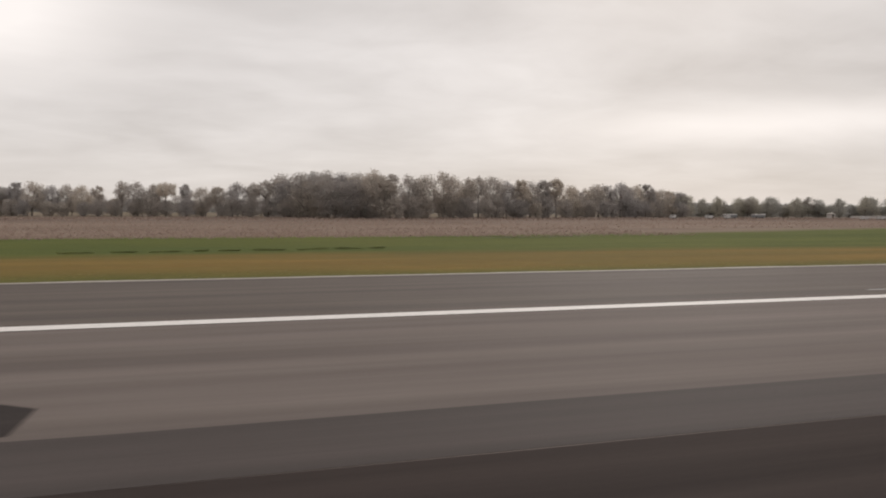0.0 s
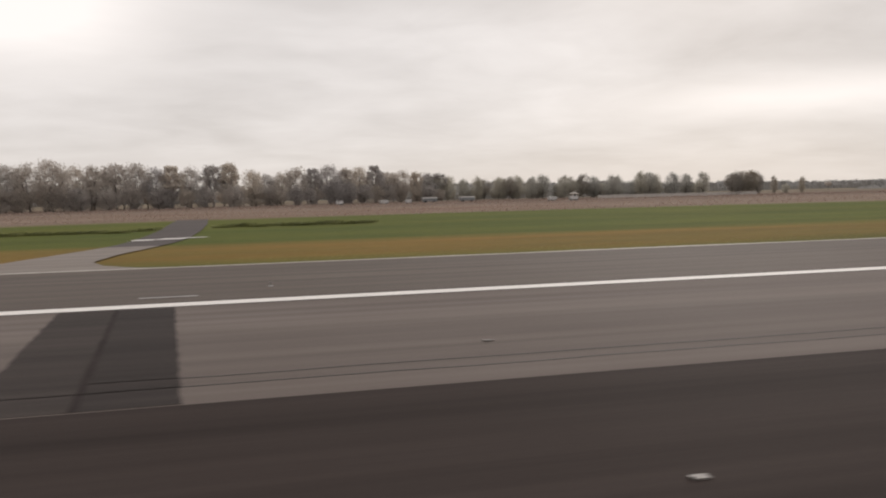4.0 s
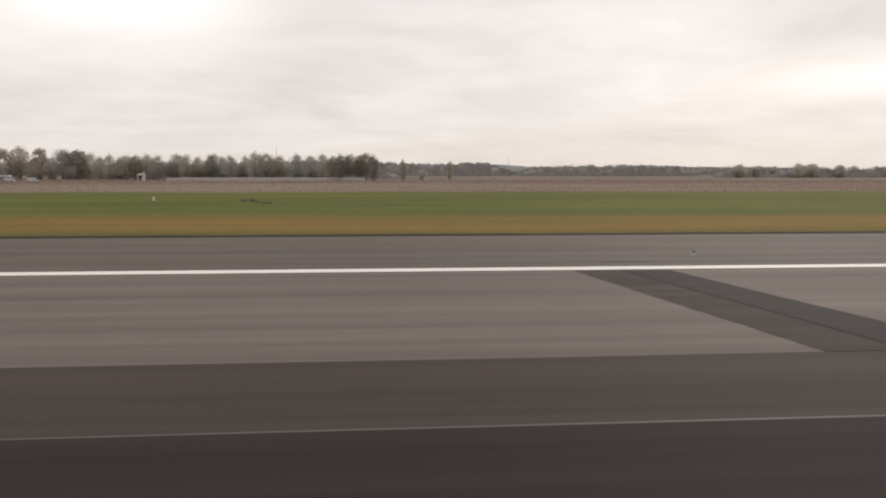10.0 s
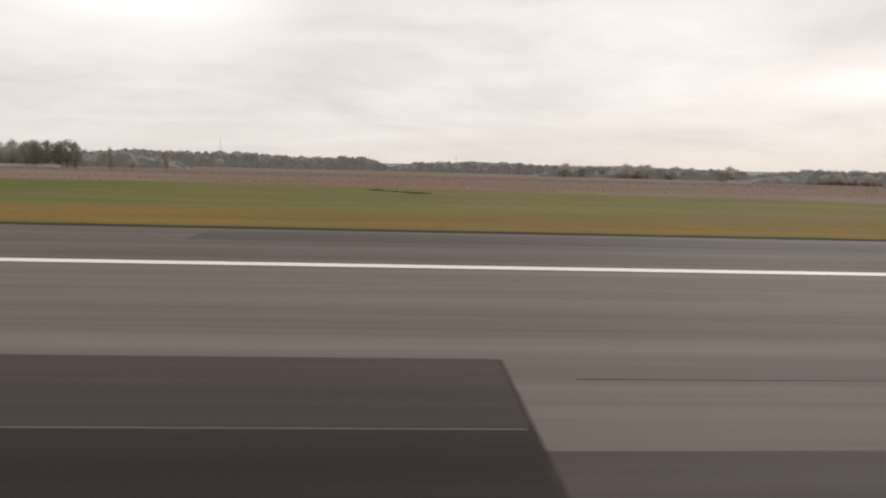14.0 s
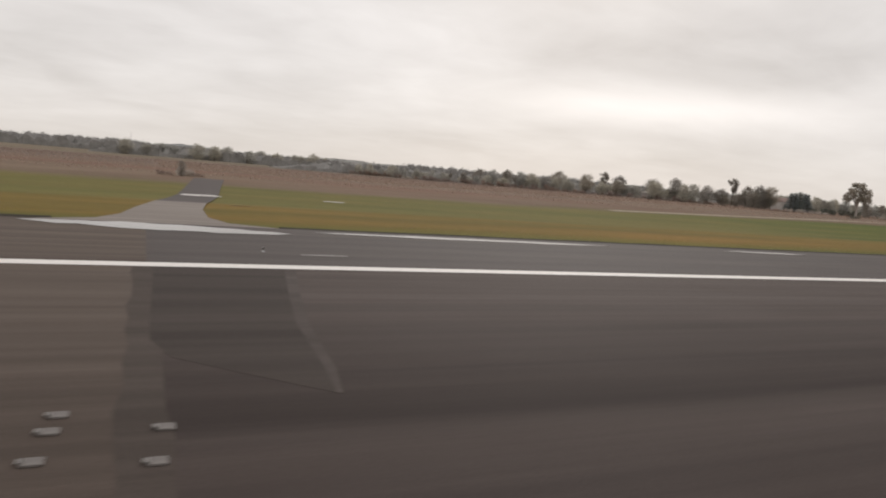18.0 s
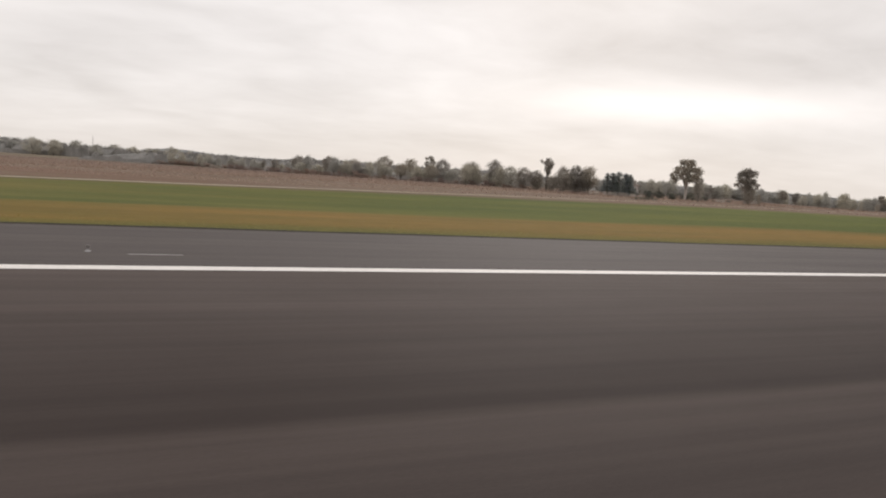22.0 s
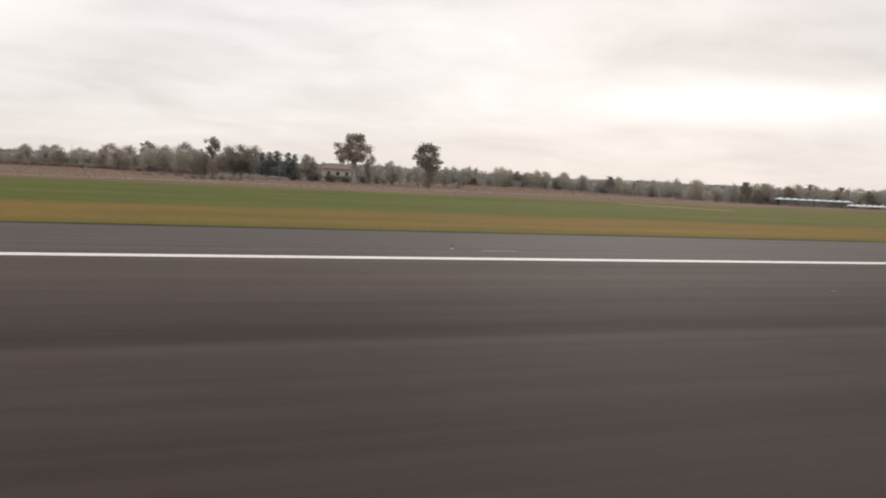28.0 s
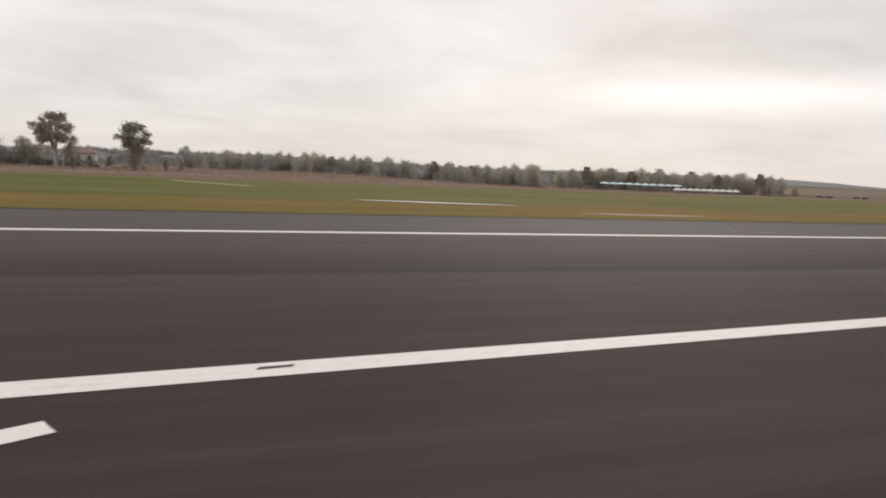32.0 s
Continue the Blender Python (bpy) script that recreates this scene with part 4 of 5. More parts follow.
def plant(kind, x, y, height, wide=1.0, rng=random.Random(99), turn=None):
    fresh = [k for k in TREES[kind] if k not in placed]
    i = fresh[0] if fresh else rng.choice(TREES[kind])
    s = height / 10.0
    m = pose(x, y, land(x, y), 0, 0, rng.uniform(0, 360) if turn is None else turn) @ Matrix.Diagonal((s * wide, s * wide, s, 1))
    if i in placed:
        return copy_thing(STYLES[i], m @ unscaled(STYLES[i]))
    placed.add(i)
    STYLES[i].matrix_basis = m
    return STYLES[i]


def shrub(i, x, y, s, rng=random.Random(98)):
    m = pose(x, y, land(x, y), 0, 0, rng.uniform(-25, 25)) @ Matrix.Diagonal((s * rng.uniform(0.8, 1.3), s, s * rng.uniform(0.7, 1.1) * (0.45 if i == 2 else 1.0), 1))
    key = ("b", i)
    if key in placed:
        return copy_thing(BUSHES[i], m @ unscaled(BUSHES[i]))
    placed.add(key)
    BUSHES[i].matrix_basis = m
    return BUSHES[i]


def profile(x, pts):
    for (a, u), (b, v) in zip(pts, pts[1:]):
        if a <= x <= b:
            return u + (v - u) * (x - a) / (b - a)
    return pts[0][1] if x < pts[0][0] else pts[-1][1]


rng = random.Random(5)
# the long wood: tops and depth along the runway
WOOD_TOP = [(-130, 13), (-60, 12.8), (-33, 14.6), (-20, 12.4), (5, 14.6), (22, 17.0), (40, 16.2), (60, 17.0), (84, 16.8), (100, 15.6), (124, 16.8), (135, 13.5), (160, 16.0), (172, 15.4), (200, 14), (222, 10.5)]
WOOD_FAR = [(-130, 300), (0, 286), (25, 258), (45, 240), (115, 262), (165, 280), (225, 308)]
x = -130.0
while x < 214:
    dense = 10 < x < 46
    top, far = profile(x, WOOD_TOP), profile(x, WOOD_FAR)
    kind = rng.choice("ddddr") if dense else rng.choice("rghrlurt")
    plant(kind, x, far + rng.uniform(-3, 3), top * (rng.uniform(1.0, 1.1) if dense else rng.uniform(0.9, 1.06)), rng.uniform(0.85, 1.15) if dense else rng.uniform(0.72, 0.98))
    plant(rng.choice("drr"), x + rng.uniform(0, 4), far + rng.uniform(6, 18), top * (rng.uniform(0.85, 1.0) if dense else rng.uniform(0.5, 0.72)), rng.uniform(0.95, 1.25))
    if dense:
        plant("d", x + 2, far - rng.uniform(4, 9), top * rng.uniform(0.8, 0.98), 1.15)
    plant("d", x + rng.uniform(-2, 2), far - rng.uniform(3, 8), top * rng.uniform(0.42, 0.58), rng.uniform(1.15, 1.5))
    x += rng.uniform(4.0, 6.0) if dense else rng.uniform(5.0, 7.6)
# the looser row beyond it
ROW_TOP = [(205, 11), (240, 10.5), (280, 11.2), (300, 10.6), (345, 10.6)]
x = 206.0
while x < 321:
    top = profile(x, ROW_TOP)
    far = 305 - (x - 205) * 0.38
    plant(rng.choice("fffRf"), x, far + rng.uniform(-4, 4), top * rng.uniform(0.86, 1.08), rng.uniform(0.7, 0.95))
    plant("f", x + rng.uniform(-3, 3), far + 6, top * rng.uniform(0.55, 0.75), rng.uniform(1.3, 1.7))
    x += rng.uniform(3.8, 6.8)
for kind, x, h, w in (("R", 322.5, 9.2, 0.8), ("D", 325.8, 9.8, 0.7), ("R", 328.8, 10.2, 0.75), ("D", 332.0, 9.8, 0.75), ("R", 334.8, 10.5, 0.8), ("D", 337.6, 9.8, 0.7), ("D", 348.4, 8.0, 0.5), ("f", 355.5, 4.4, 1.1), ("D", 366.4, 7.6, 0.5), ("u", 385.0, 5.0, 0.8)):
    plant(kind, x, 254 + (x - 336) * 0.3, h, w)


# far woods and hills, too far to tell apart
# belt tone greyed and lightened so that haze sits in the colour
M_CANOPY = plain("hazed_canopy", (0.205, 0.198, 0.188), (0.300, 0.290, 0.276), 0.3, 0.95)
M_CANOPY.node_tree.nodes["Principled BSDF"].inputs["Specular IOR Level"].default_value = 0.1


def far_woods(x0, x1, y0, height, seed, deep=36.0, taper=1.0):
    """A belt of woodland: domed crowns that run together, a steep leafy front, loose sprays along the tops; taper: how high its far end is."""
    g = np.random.default_rng(seed)
    nx, ny = int((x1 - x0) / 1.3), int(deep / 1.8)
    gx, gy = np.meshgrid(np.linspace(x0, x1, nx), np.linspace(y0, y0 + deep, ny))
    top = np.zeros_like(gx)
    lobes = []
    for _ in range(int((x1 - x0) * deep / 20)):
        cx, cy, r = g.uniform(x0, x1), g.uniform(y0 + 1, y0 + deep), g.uniform(2.2, 4.6)
        along = (cx - x0) / (x1 - x0)
        h = height * g.uniform(0.66, 1.04) * (0.86 + 0.3 * noise.noise((cx * 0.012, 3.0, seed))) * (1 + (taper - 1) * along)
        d = np.hypot(gx - cx, gy - cy) / r
        top = np.maximum(top, np.where(d < 1, h * (0.52 + 0.48 * np.sqrt(np.maximum(0, 1 - d * d))), 0))
        lobes.append((Vector((cx, cy, h * 0.93 * min(1.0, max(0.05, min(cx - x0, x1 - cx) / 26.0)) ** 0.7)), r * 0.5))
    ends = np.clip(np.minimum(gx - x0, x1 - gx) / 26.0, 0.05, 1.0) ** 0.7
    top = np.maximum(top, height * 0.3) * g.uniform(0.93, 1.07, gx.shape) * ends
    top[0], top[-1], top[:, 0], top[:, -1] = -0.4, -0.4, -0.4, -0.4
    gx, gy = gx + g.uniform(-0.4, 0.4, gx.shape), gy + g.uniform(-0.4, 0.4, gx.shape)
    gy[1] = gy[0] + 0.5
    verts = [(float(px), float(py), float(pz) + land(px, py)) for px, py, pz in zip(gx.ravel(), gy.ravel(), top.ravel())]
    faces = [(j * nx + i, j * nx + i + 1, (j + 1) * nx + i + 1, (j + 1) * nx + i) for j in range(ny - 1) for i in range(nx - 1)]
    lobes = [(Vector((c.x, c.y, c.z + land(c.x, c.y))), r) for c, r in lobes]
    leaf_cloud(verts, faces, lobes, 20, 0.32, random.Random(seed))
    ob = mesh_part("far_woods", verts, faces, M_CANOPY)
    return tagged(ob, "distant hazy grey-green belt of woodland", "woodland", kind="stuff")


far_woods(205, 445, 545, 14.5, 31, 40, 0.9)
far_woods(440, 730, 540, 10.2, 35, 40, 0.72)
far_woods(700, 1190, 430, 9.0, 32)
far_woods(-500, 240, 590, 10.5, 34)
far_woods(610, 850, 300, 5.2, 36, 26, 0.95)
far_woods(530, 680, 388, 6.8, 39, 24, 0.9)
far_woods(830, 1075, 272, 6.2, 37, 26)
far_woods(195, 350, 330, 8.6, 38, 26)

# hillside paled towards the sky's grey: distance haze painted in
M_HILL = foliage("hazed_hillside", (0.46, 0.46, 0.46), (0.52, 0.52, 0.515))


def hill(x0, x1, y, height, seed):
    """A long low hill with real slopes."""
    n, k = 60, 8
    verts, faces = [], []
    for j in range(k + 1):
        v = j / k
        for i in range(n + 1):
            s = i / n
            env = min(1.0, 4.5 * s, 4.5 * (1 - s)) ** 0.8
            h = height * env * (0.72 + 0.45 * noise.noise((s * 5 + seed, seed, 0.0)) + 0.08 * noise.noise((s * 40, seed, v * 3)))
            verts.append((x0 + (x1 - x0) * s, y + 500 * v, max(-1.0, h * math.sin(math.pi * v) ** 0.7) - 0.5))
    w = n + 1
    for j in range(k):
        for i in range(n):
            faces.append((j * w + i, j * w + i + 1, (j + 1) * w + i + 1, (j + 1) * w + i))
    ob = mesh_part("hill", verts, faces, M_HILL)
    return tagged(ob, "low distant hazy hill behind the woods", "hill", kind="structure")


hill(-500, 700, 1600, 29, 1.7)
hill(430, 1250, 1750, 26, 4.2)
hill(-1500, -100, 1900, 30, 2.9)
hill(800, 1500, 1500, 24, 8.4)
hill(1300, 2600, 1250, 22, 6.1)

# ---- the farmstead stand and the far field ----
plant("G", 787.0, 162.5, 12.4, 1.12, turn=0)
plant("H", 803.8, 156.0, 11.0, 1.1, turn=20)
for kind, x, y, h, w in (("L", 753.8, 187.2, 10.6, 0.78), ("D", 757.2, 184.0, 8.2, 0.85), ("R", 760.6, 181.0, 8.9, 0.85), ("R", 764.0, 179.0, 8.8, 0.8), ("c", 767.2, 171.5, 6.9, 2.3),
                         ("c", 765.6, 171.8, 6.7, 2.2), ("c", 773.6, 171.5, 6.7, 2.0), ("D", 754.8, 186.0, 5.0, 1.2), ("D", 751.8, 189.0, 4.6, 1.3), ("c", 769.2, 171.0, 7.3, 2.2), ("c", 771.8, 171.5, 7.0, 1.7), ("R", 777.4, 178.0, 7.0, 0.85), ("D", 779.6, 180.0, 5.2, 1.0),
                         ("D", 790.6, 161.0, 7.6, 0.55), ("D", 804.2, 155.0, 6.6, 0.72), ("D", 813.5, 160.0, 3.4, 0.55), ("R", 746.1, 208.0, 9.4, 0.8),
                         ("R", 740.0, 214.0, 8.4, 0.95), ("R", 735.0, 228.0, 8.8, 0.85), ("D", 750.0, 196.0, 7.4, 0.9), ("L", 733.0, 236.0, 9.8, 0.85), ("R", 727.0, 240.0, 8.4, 0.95),
                         ("R", 720.0, 250.0, 8.8, 0.95), ("D", 710.0, 256.0, 7.0, 1.0), ("R", 701.0, 262.0, 7.8, 0.9), ("D", 690.0, 268.0, 7.2, 1.1), ("D", 756.5, 180.0, 6.4, 1.1),
                         ("D", 760.0, 182.0, 6.8, 1.1), ("D", 763.0, 180.0, 6.6, 1.1), ("R", 751.5, 190.0, 6.4, 1.1), ("D", 773.5, 178.0, 3.8, 1.3), ("R", 798.0, 165.0, 3.4, 0.8),
                         ("D", 810.0, 161.0, 3.0, 0.6), ("R", 815.2, 162.0, 3.2, 0.5), ("D", 880.5, 170.0, 3.4, 0.6)):
    plant(kind, x, y, h, w)

# the row that leads from the far woods to the farm
rng = random.Random(23)
x = 640.0
while x < 752:
    far = 340 - (x - 600) * 0.93
    h = 5.6 if x < 690 else 7.4 if x < 735 else 8.6
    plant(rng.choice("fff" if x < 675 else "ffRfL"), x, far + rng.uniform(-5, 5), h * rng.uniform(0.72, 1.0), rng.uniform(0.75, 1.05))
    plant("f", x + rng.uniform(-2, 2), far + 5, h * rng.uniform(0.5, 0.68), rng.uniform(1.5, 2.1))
    shrub(rng.choice((0, 1)), x + rng.uniform(-2, 2), far - 4, rng.uniform(0.7, 1.1))
    shrub(1, x + rng.uniform(-1, 3), far - rng.uniform(6, 9), rng.uniform(0.8, 1.2))
    x += rng.uniform(2.8, 4.8)
x = 548.0
while x < 660:
    plant("f", x, 392 + rng.uniform(-8, 8), rng.uniform(6.5, 9.0), rng.uniform(0.9, 1.5))
    x += rng.uniform(4.0, 11.0)

# the open row behind the far field
rng = random.Random(17)
x = 812.0
while x < 1046:
    y = 232 - max(0.0, x - 930) * 0.16 + rng.uniform(-6, 6)
    h = (7.3 if x < 930 else 8.6) - land(x, y) * 0.25
    plant(rng.choice("ffffG"), x, y, h * rng.uniform(0.82, 1.05), rng.uniform(0.75, 1.0))
    plant("f", x + rng.uniform(-2, 3), y + rng.uniform(3, 14), h * rng.uniform(0.65, 0.85), rng.uniform(1.0, 1.3))
    if rng.random() < 0.7:
        shrub(rng.choice((0, 1)), x + rng.uniform(-2, 2), y - 4, rng.uniform(0.6, 1.0))
    x += rng.uniform(2.4, 4.6) + (9 if 938 < x < 944 else 0)
for x, y, h in ((997, 192, 6.4), (1001, 191, 7.0), (1005, 190, 6.2), (1023, 186, 4.2)):
    plant("D", x, y, h, 0.9)

plant("D", 561.3, 99.5, 2.3, 0.75)

# scrub: at the farm, along the field's edge, beside the roads
for x, y, sc in ((776.5, 168, 1.15), (780.5, 167.5, 1.2), (784.5, 167, 1.4), (788.5, 166.5, 1.45), (792.5, 166, 1.25), (796.5, 165, 0.8), (800.5, 164, 0.55), (804.5, 163, 0.5)):
    shrub(3, x, y, sc)
for x, y, sc in ((757, 165, 0.7), (761, 164, 0.75), (764, 163, 0.8), (767, 162, 0.8), (770, 162, 0.7), (798.6, 160, 0.75), (812, 160, 0.6), (878, 166, 0.4), (880, 166.5, 0.4), (882, 167, 0.4), (562, 101, 0.55)):
    shrub(0, x, y, sc)
for x, y, sc in ((559.2, 100.5, 0.4), (563.2, 101.5, 0.45), (750, 160, 0.55), (747, 160, 0.5), (744, 159, 0.5), (741, 158, 0.45), (738, 157, 0.35)):
    shrub(1, x, y, sc)
for x, y, sc in ((750.4, 138.2, 0.3), (752.2, 138.6, 0.36), (754.0, 139.6, 0.4), (755.8, 140.2, 0.4), (757.6, 141.0, 0.36), (759.4, 141.8, 0.3)):
    tagged(shrub(3, x, y, sc), "low dark bank of scrub before the farm", "bush")
for x, y, sc in ((327.4, 79.2, 0.22), (328.2, 78.6, 0.16), (329.6, 75.2, 0.14), (330.6, 74.4, 0.14)):
    tagged(shrub(3, x, y, sc), "small dark clump of weeds on the green meadow", "bush")
rng = random.Random(61)
for i in range(13):
    shrub(2, 115.0 + i * 1.4 + rng.uniform(-0.5, 0.5), 78.0 + rng.uniform(-1.2, 1.6), rng.uniform(0.5, 0.75))
for i in range(13):
    shrub(2, 140.6 + i * 1.35 + rng.uniform(-0.6, 0.6), 82.5 + rng.uniform(-1.8, 2.2), rng.uniform(0.55, 0.8))
for i in range(16):
    shrub(2, -13.5 + i * 1.6 + rng.uniform(-0.6, 0.6), 57.5 + i * 0.2 + rng.uniform(-0.4, 0.4), rng.uniform(0.22, 0.34))
for i in range(9):
    shrub(2, 452.0 + i * 0.95 + rng.uniform(-0.4, 0.4), 94.5 - i * 0.9, rng.uniform(0.25, 0.4))


# ---- reeds and grass, too many to count ----
def blades(name, count, x0, x1, y0, y1, low, high, wide, lean, mat, label, seed, per=3):
    r = random.Random(seed)
    verts, faces = [], []
    for _ in range(count):
        x, y = r.uniform(x0, x1), y0 + (y1 - y0) * r.random() ** 1.3
        if 130 < x < 145 and y < 110 or 552 < x < 568 and y < 98:
            continue
        z = land(x, y) - 0.02
        for _ in range(per):
            h = r.uniform(low, high)
            a = r.uniform(0, 6.28)
            bx, by = x + r.uniform(-wide, wide) * 1.5, y + r.uniform(-wide, wide) * 1.5
            dx, dy = math.cos(a) * wide, math.sin(a) * wide
            k = len(verts)
            verts.extend([(bx - dx, by - dy, z), (bx + dx, by + dy, z), (bx + r.uniform(-lean, lean) * h * 2, by + r.uniform(-lean, lean) * h * 2, z + h)])
            faces.append((k, k + 1, k + 2))
    return tagged(mesh_part(name, verts, faces, mat), label, "vegetation", kind="stuff")


blades("verge_grass", 22000, -70, 900, 28.75, 33.0, 0.02, 0.06, 0.03, 0.8, M_VERGE, "short uneven olive grass along the runway edge", 71)
blades("dry_reeds", 26000, -220, 1100, 108, 235, 0.1, 0.35, 0.10, 0.7, M_REED, "pinkish-brown dry reed bed beyond the meadow", 72)
blades("dry_reeds", 9000, -220, 60, 82, 110, 0.12, 0.32, 0.08, 0.7, M_REED, "pinkish-brown dry reed bed beyond the meadow", 73)
blades("dry_brush", 16000, -220, 1100, 205, 262, 0.15, 0.6, 0.14, 0.8, M_BRUSH, "rusty dry brush at the foot of the woods", 74)
blades("dry_brush", 9000, 560, 870, 150, 235, 0.15, 0.55, 0.14, 0.8, M_BRUSH, "rusty dry brush at the foot of the woods", 76)
blades("meadow_grass", 12000, -90, 900, 48, 100, 0.02, 0.05, 0.06, 0.9, M_MEADOW, "low green meadow grass", 75)

# ---- buildings, walls and vehicles, far off ----
M_WALL = plain("white_render", (0.42, 0.39, 0.365), (0.56, 0.53, 0.50), 1.2, 0.85)
M_TILE = plain("clay_roof_tiles", (0.21, 0.15, 0.13), (0.28, 0.205, 0.18), 3.0, 0.85)
M_GLASS = plain("dark_window_glass", (0.03, 0.035, 0.04), (0.05, 0.055, 0.06), 2.0, 0.12)
M_WOOD = plain("weathered_shutter_wood", (0.10, 0.08, 0.06), (0.17, 0.14, 0.11), 4.0, 0.8)
M_BLUE = plain("pale_blue_canopy", (0.50, 0.70, 0.78), (0.62, 0.78, 0.84), 0.8, 0.6)
M_CANVAS = plain("white_canvas", (0.72, 0.72, 0.71), (0.84, 0.84, 0.83), 0.8, 0.7)
M_CARWHITE = plain("white_car_paint", (0.46, 0.455, 0.45), (0.58, 0.575, 0.57), 1.0, 0.3)
M_CARGREY = plain("grey_car_paint", (0.16, 0.17, 0.18), (0.22, 0.23, 0.24), 1.0, 0.3)
M_RUBBER = plain("tyre_rubber", (0.02, 0.02, 0.02), (0.035, 0.035, 0.035), 5.0, 0.9)


def gable(bm, x0, x1, y0, y1, z0, z1, inset=0.0):
    """A pitched roof with thickness; inset makes it hipped."""
    ym = (y0 + y1) / 2
    v = [bm.verts.new(p) for p in ((x0, y0, z0), (x1, y0, z0), (x1, y1, z0), (x0, y1, z0), (x0 + inset, ym, z1), (x1 - inset, ym, z1),
                                   (x0, y0, z0 - 0.15), (x1, y0, z0 - 0.15), (x1, y1, z0 - 0.15), (x0, y1, z0 - 0.15))]
    for f in ((0, 1, 5, 4), (2, 3, 4, 5), (3, 0, 4), (1, 2, 5), (6, 7, 1, 0), (7, 8, 2, 1), (8, 9, 3, 2), (9, 6, 0, 3), (9, 8, 7, 6)):
        bm.faces.new([v[i] for i in f])
    return bm


def house(name, x, y, long, deep, wall, roof, label, windows=3, tiles=None):
    root = thing(name, x, y, land(x, y), label, "house")
    part("wall", box(bmesh.new(), -long / 2, long / 2, -deep / 2, deep / 2, -0.2, wall, 0.03), M_WALL, root, "white rendered walls")
    part("roof", gable(bmesh.new(), -long / 2 - 0.4, long / 2 + 0.4, -deep / 2 - 0.4, deep / 2 + 0.4, wall, roof, deep * 0.35), tiles or M_TILE, root, "tiled hipped roof")
    part("chimney", box(bmesh.new(), long * 0.2, long * 0.2 + 0.6, -0.3, 0.3, wall, roof + 0.5, 0.03), M_WALL, root)
    for i in range(windows):
        wx = -long / 2 + long * (i + 0.5) / windows
        w = part("window", box(bmesh.new(), wx - 0.45, wx + 0.45, -deep / 2 - 0.03, -deep / 2 + 0.06, wall * 0.45, wall * 0.45 + 1.1, 0.01), M_WOOD, root, "dark wooden window")
        part("pane", box(bmesh.new(), wx - 0.36, wx + 0.36, -deep / 2 - 0.036, -deep / 2 - 0.031, wall * 0.45 + 0.09, wall * 0.45 + 1.01), M_GLASS, w)
    part("door", box(bmesh.new(), -long / 2 + 0.5, -long / 2 + 1.4, -deep / 2 - 0.035, -deep / 2 + 0.05, -0.1, 2.0, 0.01), M_WOOD, root)
    return root


house("farmhouse", 787.2, 193.0, 7.6, 6.0, 3.5, 5.0, "white farmhouse with a red-brown roof behind dark hedges", 3)
house("small_house", 254.6, 252.0, 2.0, 2.6, 2.0, 2.7, "small pale house at the edge of the trees", 1, M_EDGE)
house("distant_house", 309.0, 585.0, 8.0, 7.0, 9.0, 11.5, "white house far off on rising ground", 2, M_EDGE)
house("shed", 738.8, 214.0, 5.0, 4.0, 2.4, 3.3, "low pale shed under the trees", 1, M_EDGE)


def boundary_wall(x0, x1, y, height):
    root = thing("boundary_wall", x0, y, land(x0, y), "long low white boundary wall in front of the trees", "wall")
    part("wall_panel", box(bmesh.new(), 0, x1 - x0, -0.12, 0.12, -0.2, height, 0.02), M_WALL, root)
    part("coping", box(bmesh.new(), -0.05, x1 - x0 + 0.05, -0.18, 0.18, height + 0.001, height + 0.1, 0.02), M_WALL, root)
    n = int((x1 - x0) / 6)
    for i in range(n + 1):
        px = (x1 - x0) * i / n
        part("pier", box(bmesh.new(), px - 0.2, px + 0.2, -0.22, -0.121, -0.2, height + 0.05, 0.02), M_WALL, root)
    return root


boundary_wall(264, 334, 250, 1.15)


def canopy_row(name, x0, y, count, unit, eave, ridge, mat, label, turn=0.0):
    """A row of peaked awnings on posts, each one a thing."""
    for i in range(count):
        x = x0 + unit * i * math.cos(radians(turn))
        yy = y + unit * i * math.sin(radians(turn))
        root = thing(name, x, yy, land(x, yy), label, "canopy", "row of canopies")
        h = unit / 2 * 0.97
        bm = bmesh.new()
        top = bm.verts.new((0, 0, ridge))
        ring = [bm.verts.new((math.cos(a) * h * 1.38, math.sin(a) * h * 1.38, eave)) for a in (radians(45), radians(135), radians(225), radians(315))]
        low = [bm.verts.new((v.co.x, v.co.y, eave - 0.14)) for v in ring]
        for k in range(4):
            bm.faces.new((ring[k], ring[(k + 1) % 4], top))
            bm.faces.new((low[k], low[(k + 1) % 4], ring[(k + 1) % 4], ring[k]))
        part("roof", bm, mat, root)
        for sx in (-1, 1):
            for sy in (-1, 1):
                part("post", box(bmesh.new(), sx * h * 0.93 - 0.04, sx * h * 0.93 + 0.04, sy * h * 0.93 - 0.04, sy * h * 0.93 + 0.04, -0.1, eave, 0.01), M_STEEL, root)


canopy_row("blue_canopy", 949.0, 196.0, 10, 3.0, 2.9, 3.45, M_BLUE, "pale blue peaked canopy in a long row", -8)
canopy_row("white_canopy", 971.5, 186.0, 10, 2.5, 1.7, 2.4, M_CANVAS, "white peaked canopy in a long row", -6)


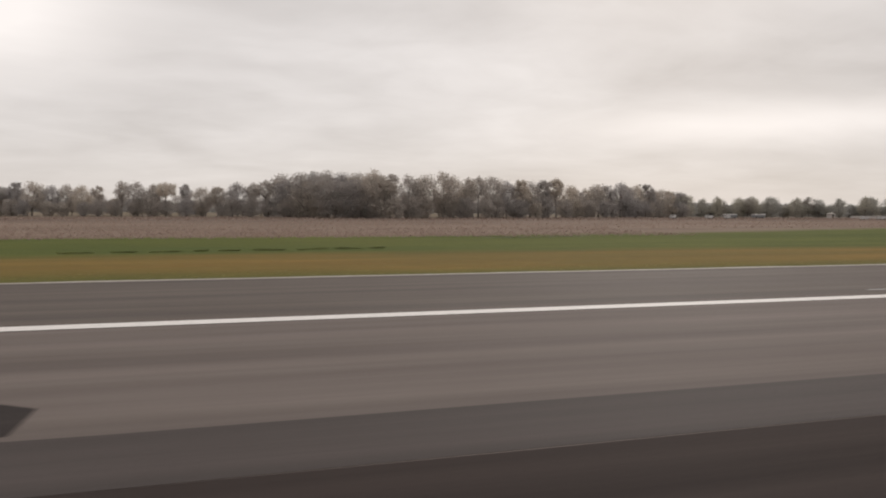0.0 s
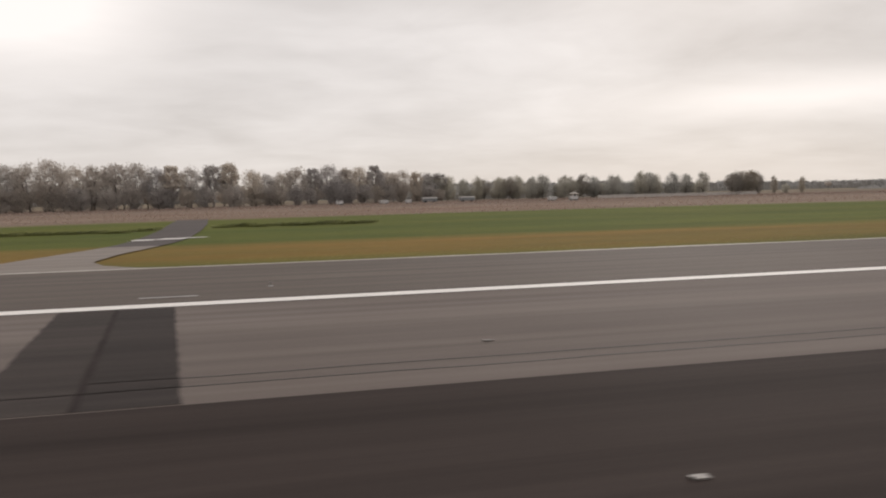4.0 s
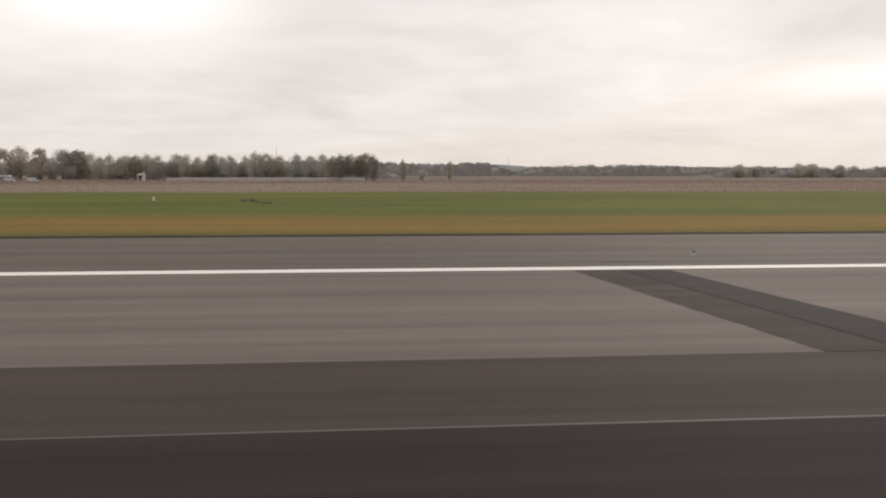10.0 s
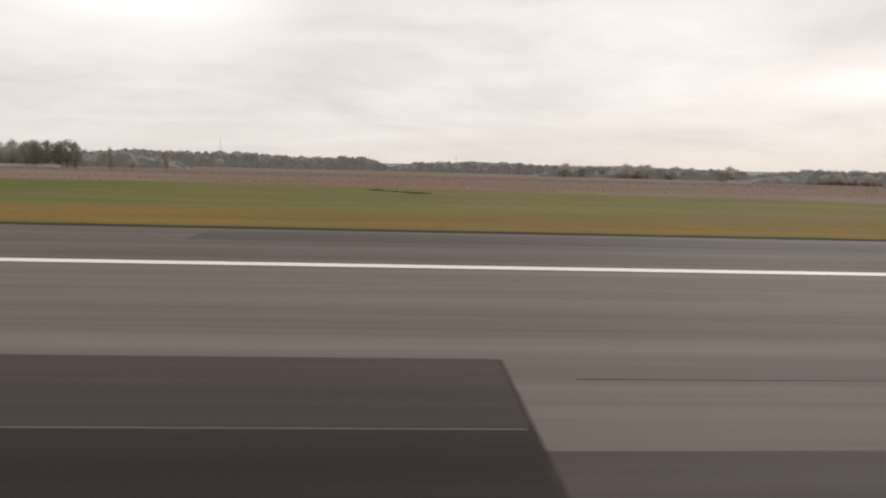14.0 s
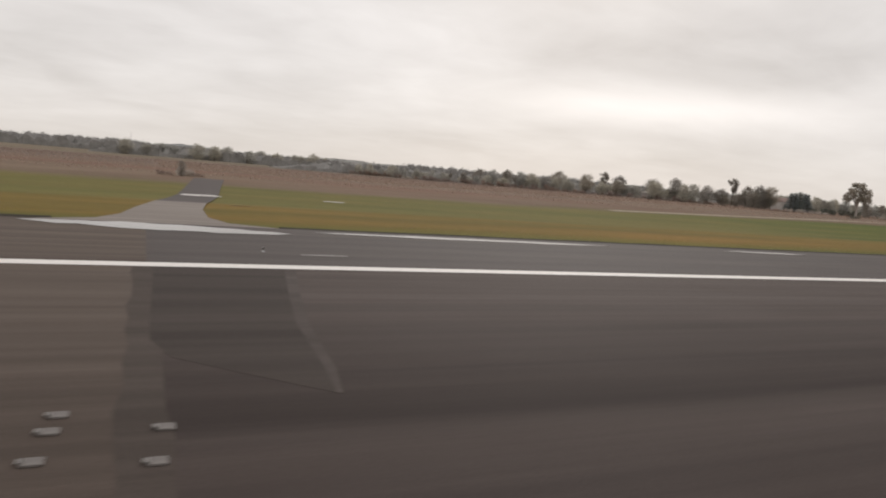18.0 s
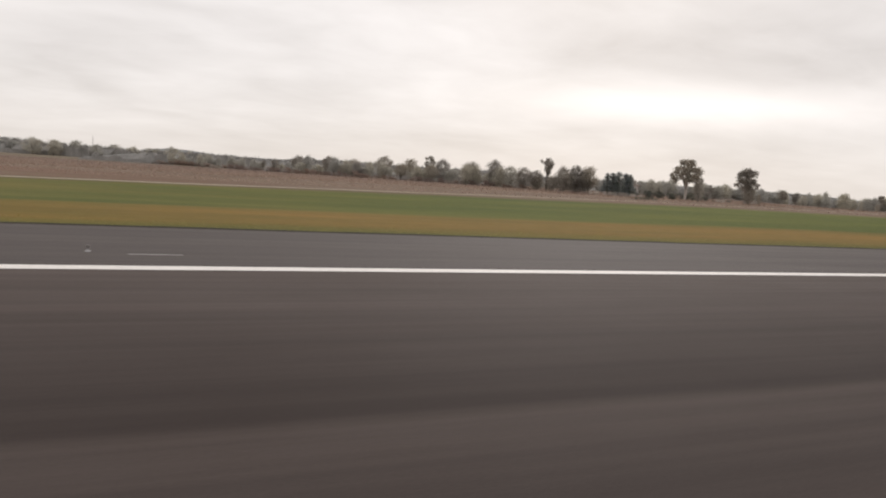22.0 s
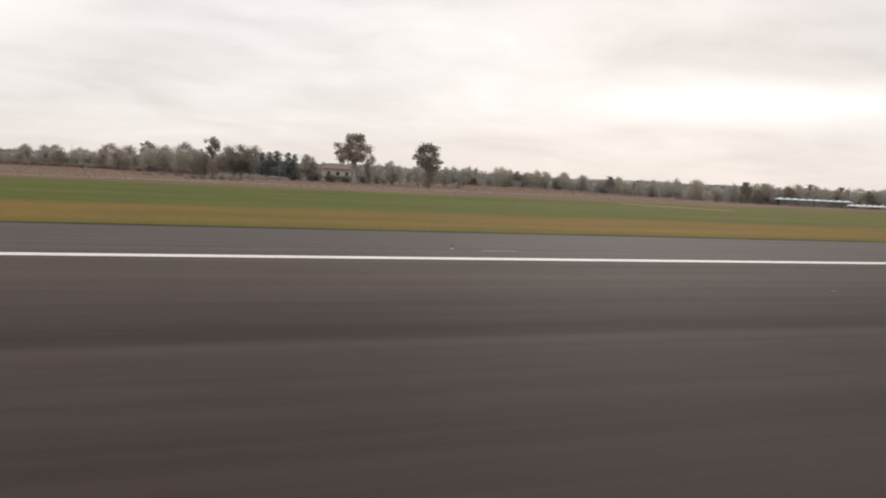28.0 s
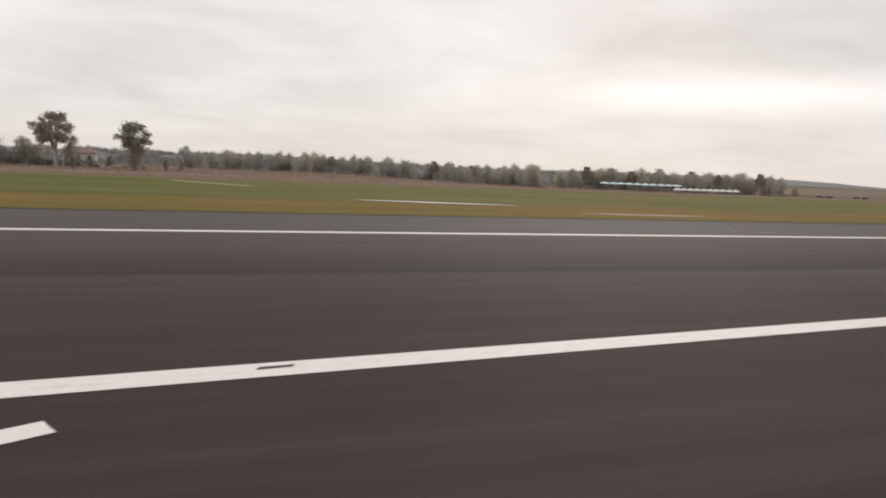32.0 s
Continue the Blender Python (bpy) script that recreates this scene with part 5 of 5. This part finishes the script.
def vehicle(name, x, y, turn, long, high, mat, label, van=False):
    root = thing(name, x, y, land(x, y), label, "car" if not van else "van", "vehicles parked beyond the field")
    root.matrix_basis = pose(x, y, land(x, y), 0, 0, turn)
    w = 0.85
    part("body", box(bmesh.new(), -long / 2, long / 2, -w, w, 0.3, high * (0.95 if van else 0.6), 0.12), mat, root)
    if van:
        part("windscreen", box(bmesh.new(), long / 2 - 0.25, long / 2 + 0.01, -w * 0.85, w * 0.85, high * 0.55, high * 0.85, 0.02), M_GLASS, root)
    else:
        bm = box(bmesh.new(), -long * 0.3, long * 0.22, -w * 0.86, w * 0.86, high * 0.58, high, 0.1)
        part("cabin", bm, M_GLASS, root, "dark glazed cabin")
        part("roof", box(bmesh.new(), -long * 0.24, long * 0.14, -w * 0.8, w * 0.8, high - 0.03, high + 0.03, 0.02), mat, root)
    for sx in (-0.32, 0.32):
        for sy in (-1, 1):
            bm = bmesh.new()
            bmesh.ops.create_cone(bm, cap_ends=True, segments=16, radius1=0.3, radius2=0.3, depth=0.2, matrix=pose(sx * long, sy * (w - 0.05), 0.3, 90, 0, 0))
            wheel = part("wheel", bm, M_RUBBER, root, "black tyre")
            bm = bmesh.new()
            bmesh.ops.create_cone(bm, cap_ends=True, segments=12, radius1=0.17, radius2=0.17, depth=0.03, matrix=pose(sx * long, sy * (w + 0.06), 0.3, 90, 0, 0))
            part("rim", bm, M_STEEL, wheel)
    return root


for x, y, t, l in ((162.5, 238, 20, 3.8), (177.8, 236, 8, 4.6), (186.4, 236, -12, 3.6), (230.5, 212, 5, 4.4), (237.5, 211, 0, 4.4)):
    vehicle("white_van", x, y, t, l * 0.62, 1.5, M_CARWHITE, "white van parked at the edge of the wood", True)


def trailer(x, y, long):
    """A low parked trailer: dark sides under a flat white roof, on two axles."""
    root = thing("parked_trailer", x, y, land(x, y), "dark-sided trailer with a flat white roof", "trailer", "trailers parked before the trees")
    part("body", box(bmesh.new(), -long / 2, long / 2, -1.0, 1.0, 0.4, 1.5, 0.05), M_CARGREY, root, "dark grey sides")
    part("roof", box(bmesh.new(), -long / 2 - 0.1, long / 2 + 0.1, -1.15, 1.15, 1.502, 1.85, 0.06), M_CANVAS, root, "flat white roof")
    for sx in (-0.3, 0.3):
        for sy in (-0.9, 0.9):
            bm = bmesh.new()
            bmesh.ops.create_cone(bm, cap_ends=True, segments=16, radius1=0.36, radius2=0.36, depth=0.22, matrix=pose(sx * long, sy, 0.36, 90, 0, 0))
            part("wheel", bm, M_RUBBER, root, "black tyre")
    part("drawbar", box(bmesh.new(), long / 2, long / 2 + 0.9, -0.06, 0.06, 0.42, 0.54, 0.01), M_STEEL, root)


trailer(195.8, 246, 5.4)
trailer(209.9, 246, 5.4)
for x, y, t in ((1024, 176, 10), (1028.5, 176, -5), (1038, 173, 4), (1042, 173, 12)):
    vehicle("grey_car", x, y, t, 3.6, 1.3, M_CARGREY, "grey car parked beyond the field")


def mast(x, y, top):
    z = land(x, y)
    root = thing("lattice_mast", x, y, z, "thin grey lattice mast far off on the skyline", "mast")
    for a in (30, 150, 270):
        bm = bmesh.new()
        limb(bm, (math.cos(radians(a)) * 1.4, math.sin(radians(a)) * 1.4, -0.5), (0, 0, top), 0.16, 0.08, 6)
        part("leg", bm, M_STEEL, root)
    for i in range(1, 9):
        h = top * i / 10
        r = 1.4 * (1 - i / 10)
        pts = [(math.cos(radians(a)) * r, math.sin(radians(a)) * r, h) for a in (30, 150, 270)]
        for k in range(3):
            bm = bmesh.new()
            limb(bm, pts[k], pts[(k + 1) % 3], 0.06, 0.06, 4)
            part("brace", bm, M_STEEL, root)


mast(538, 1130, 27)
mast(164, 1100, 44)



def marker_post(x, y):
    """A short white post with a dark foot, added in place of a white bird."""
    root = thing("marker_post", x, y, land(x, y), "short white post added in place of a white bird on the meadow", "post", "marker posts in the meadow")
    bm = bmesh.new()
    bmesh.ops.create_cone(bm, cap_ends=True, segments=12, radius1=0.11, radius2=0.09, depth=0.42, matrix=pose(0, 0, 0.32))
    part("stem", bm, M_CANVAS, root)
    part("foot", box(bmesh.new(), -0.16, 0.16, -0.16, 0.16, -0.05, 0.12, 0.02), M_WOOD, root, "dark foot")
    part("cap", box(bmesh.new(), -0.13, 0.13, -0.13, 0.13, 0.531, 0.58, 0.015), M_CANVAS, root)


marker_post(298.6, 78.0)
marker_post(316.7, 79.2)
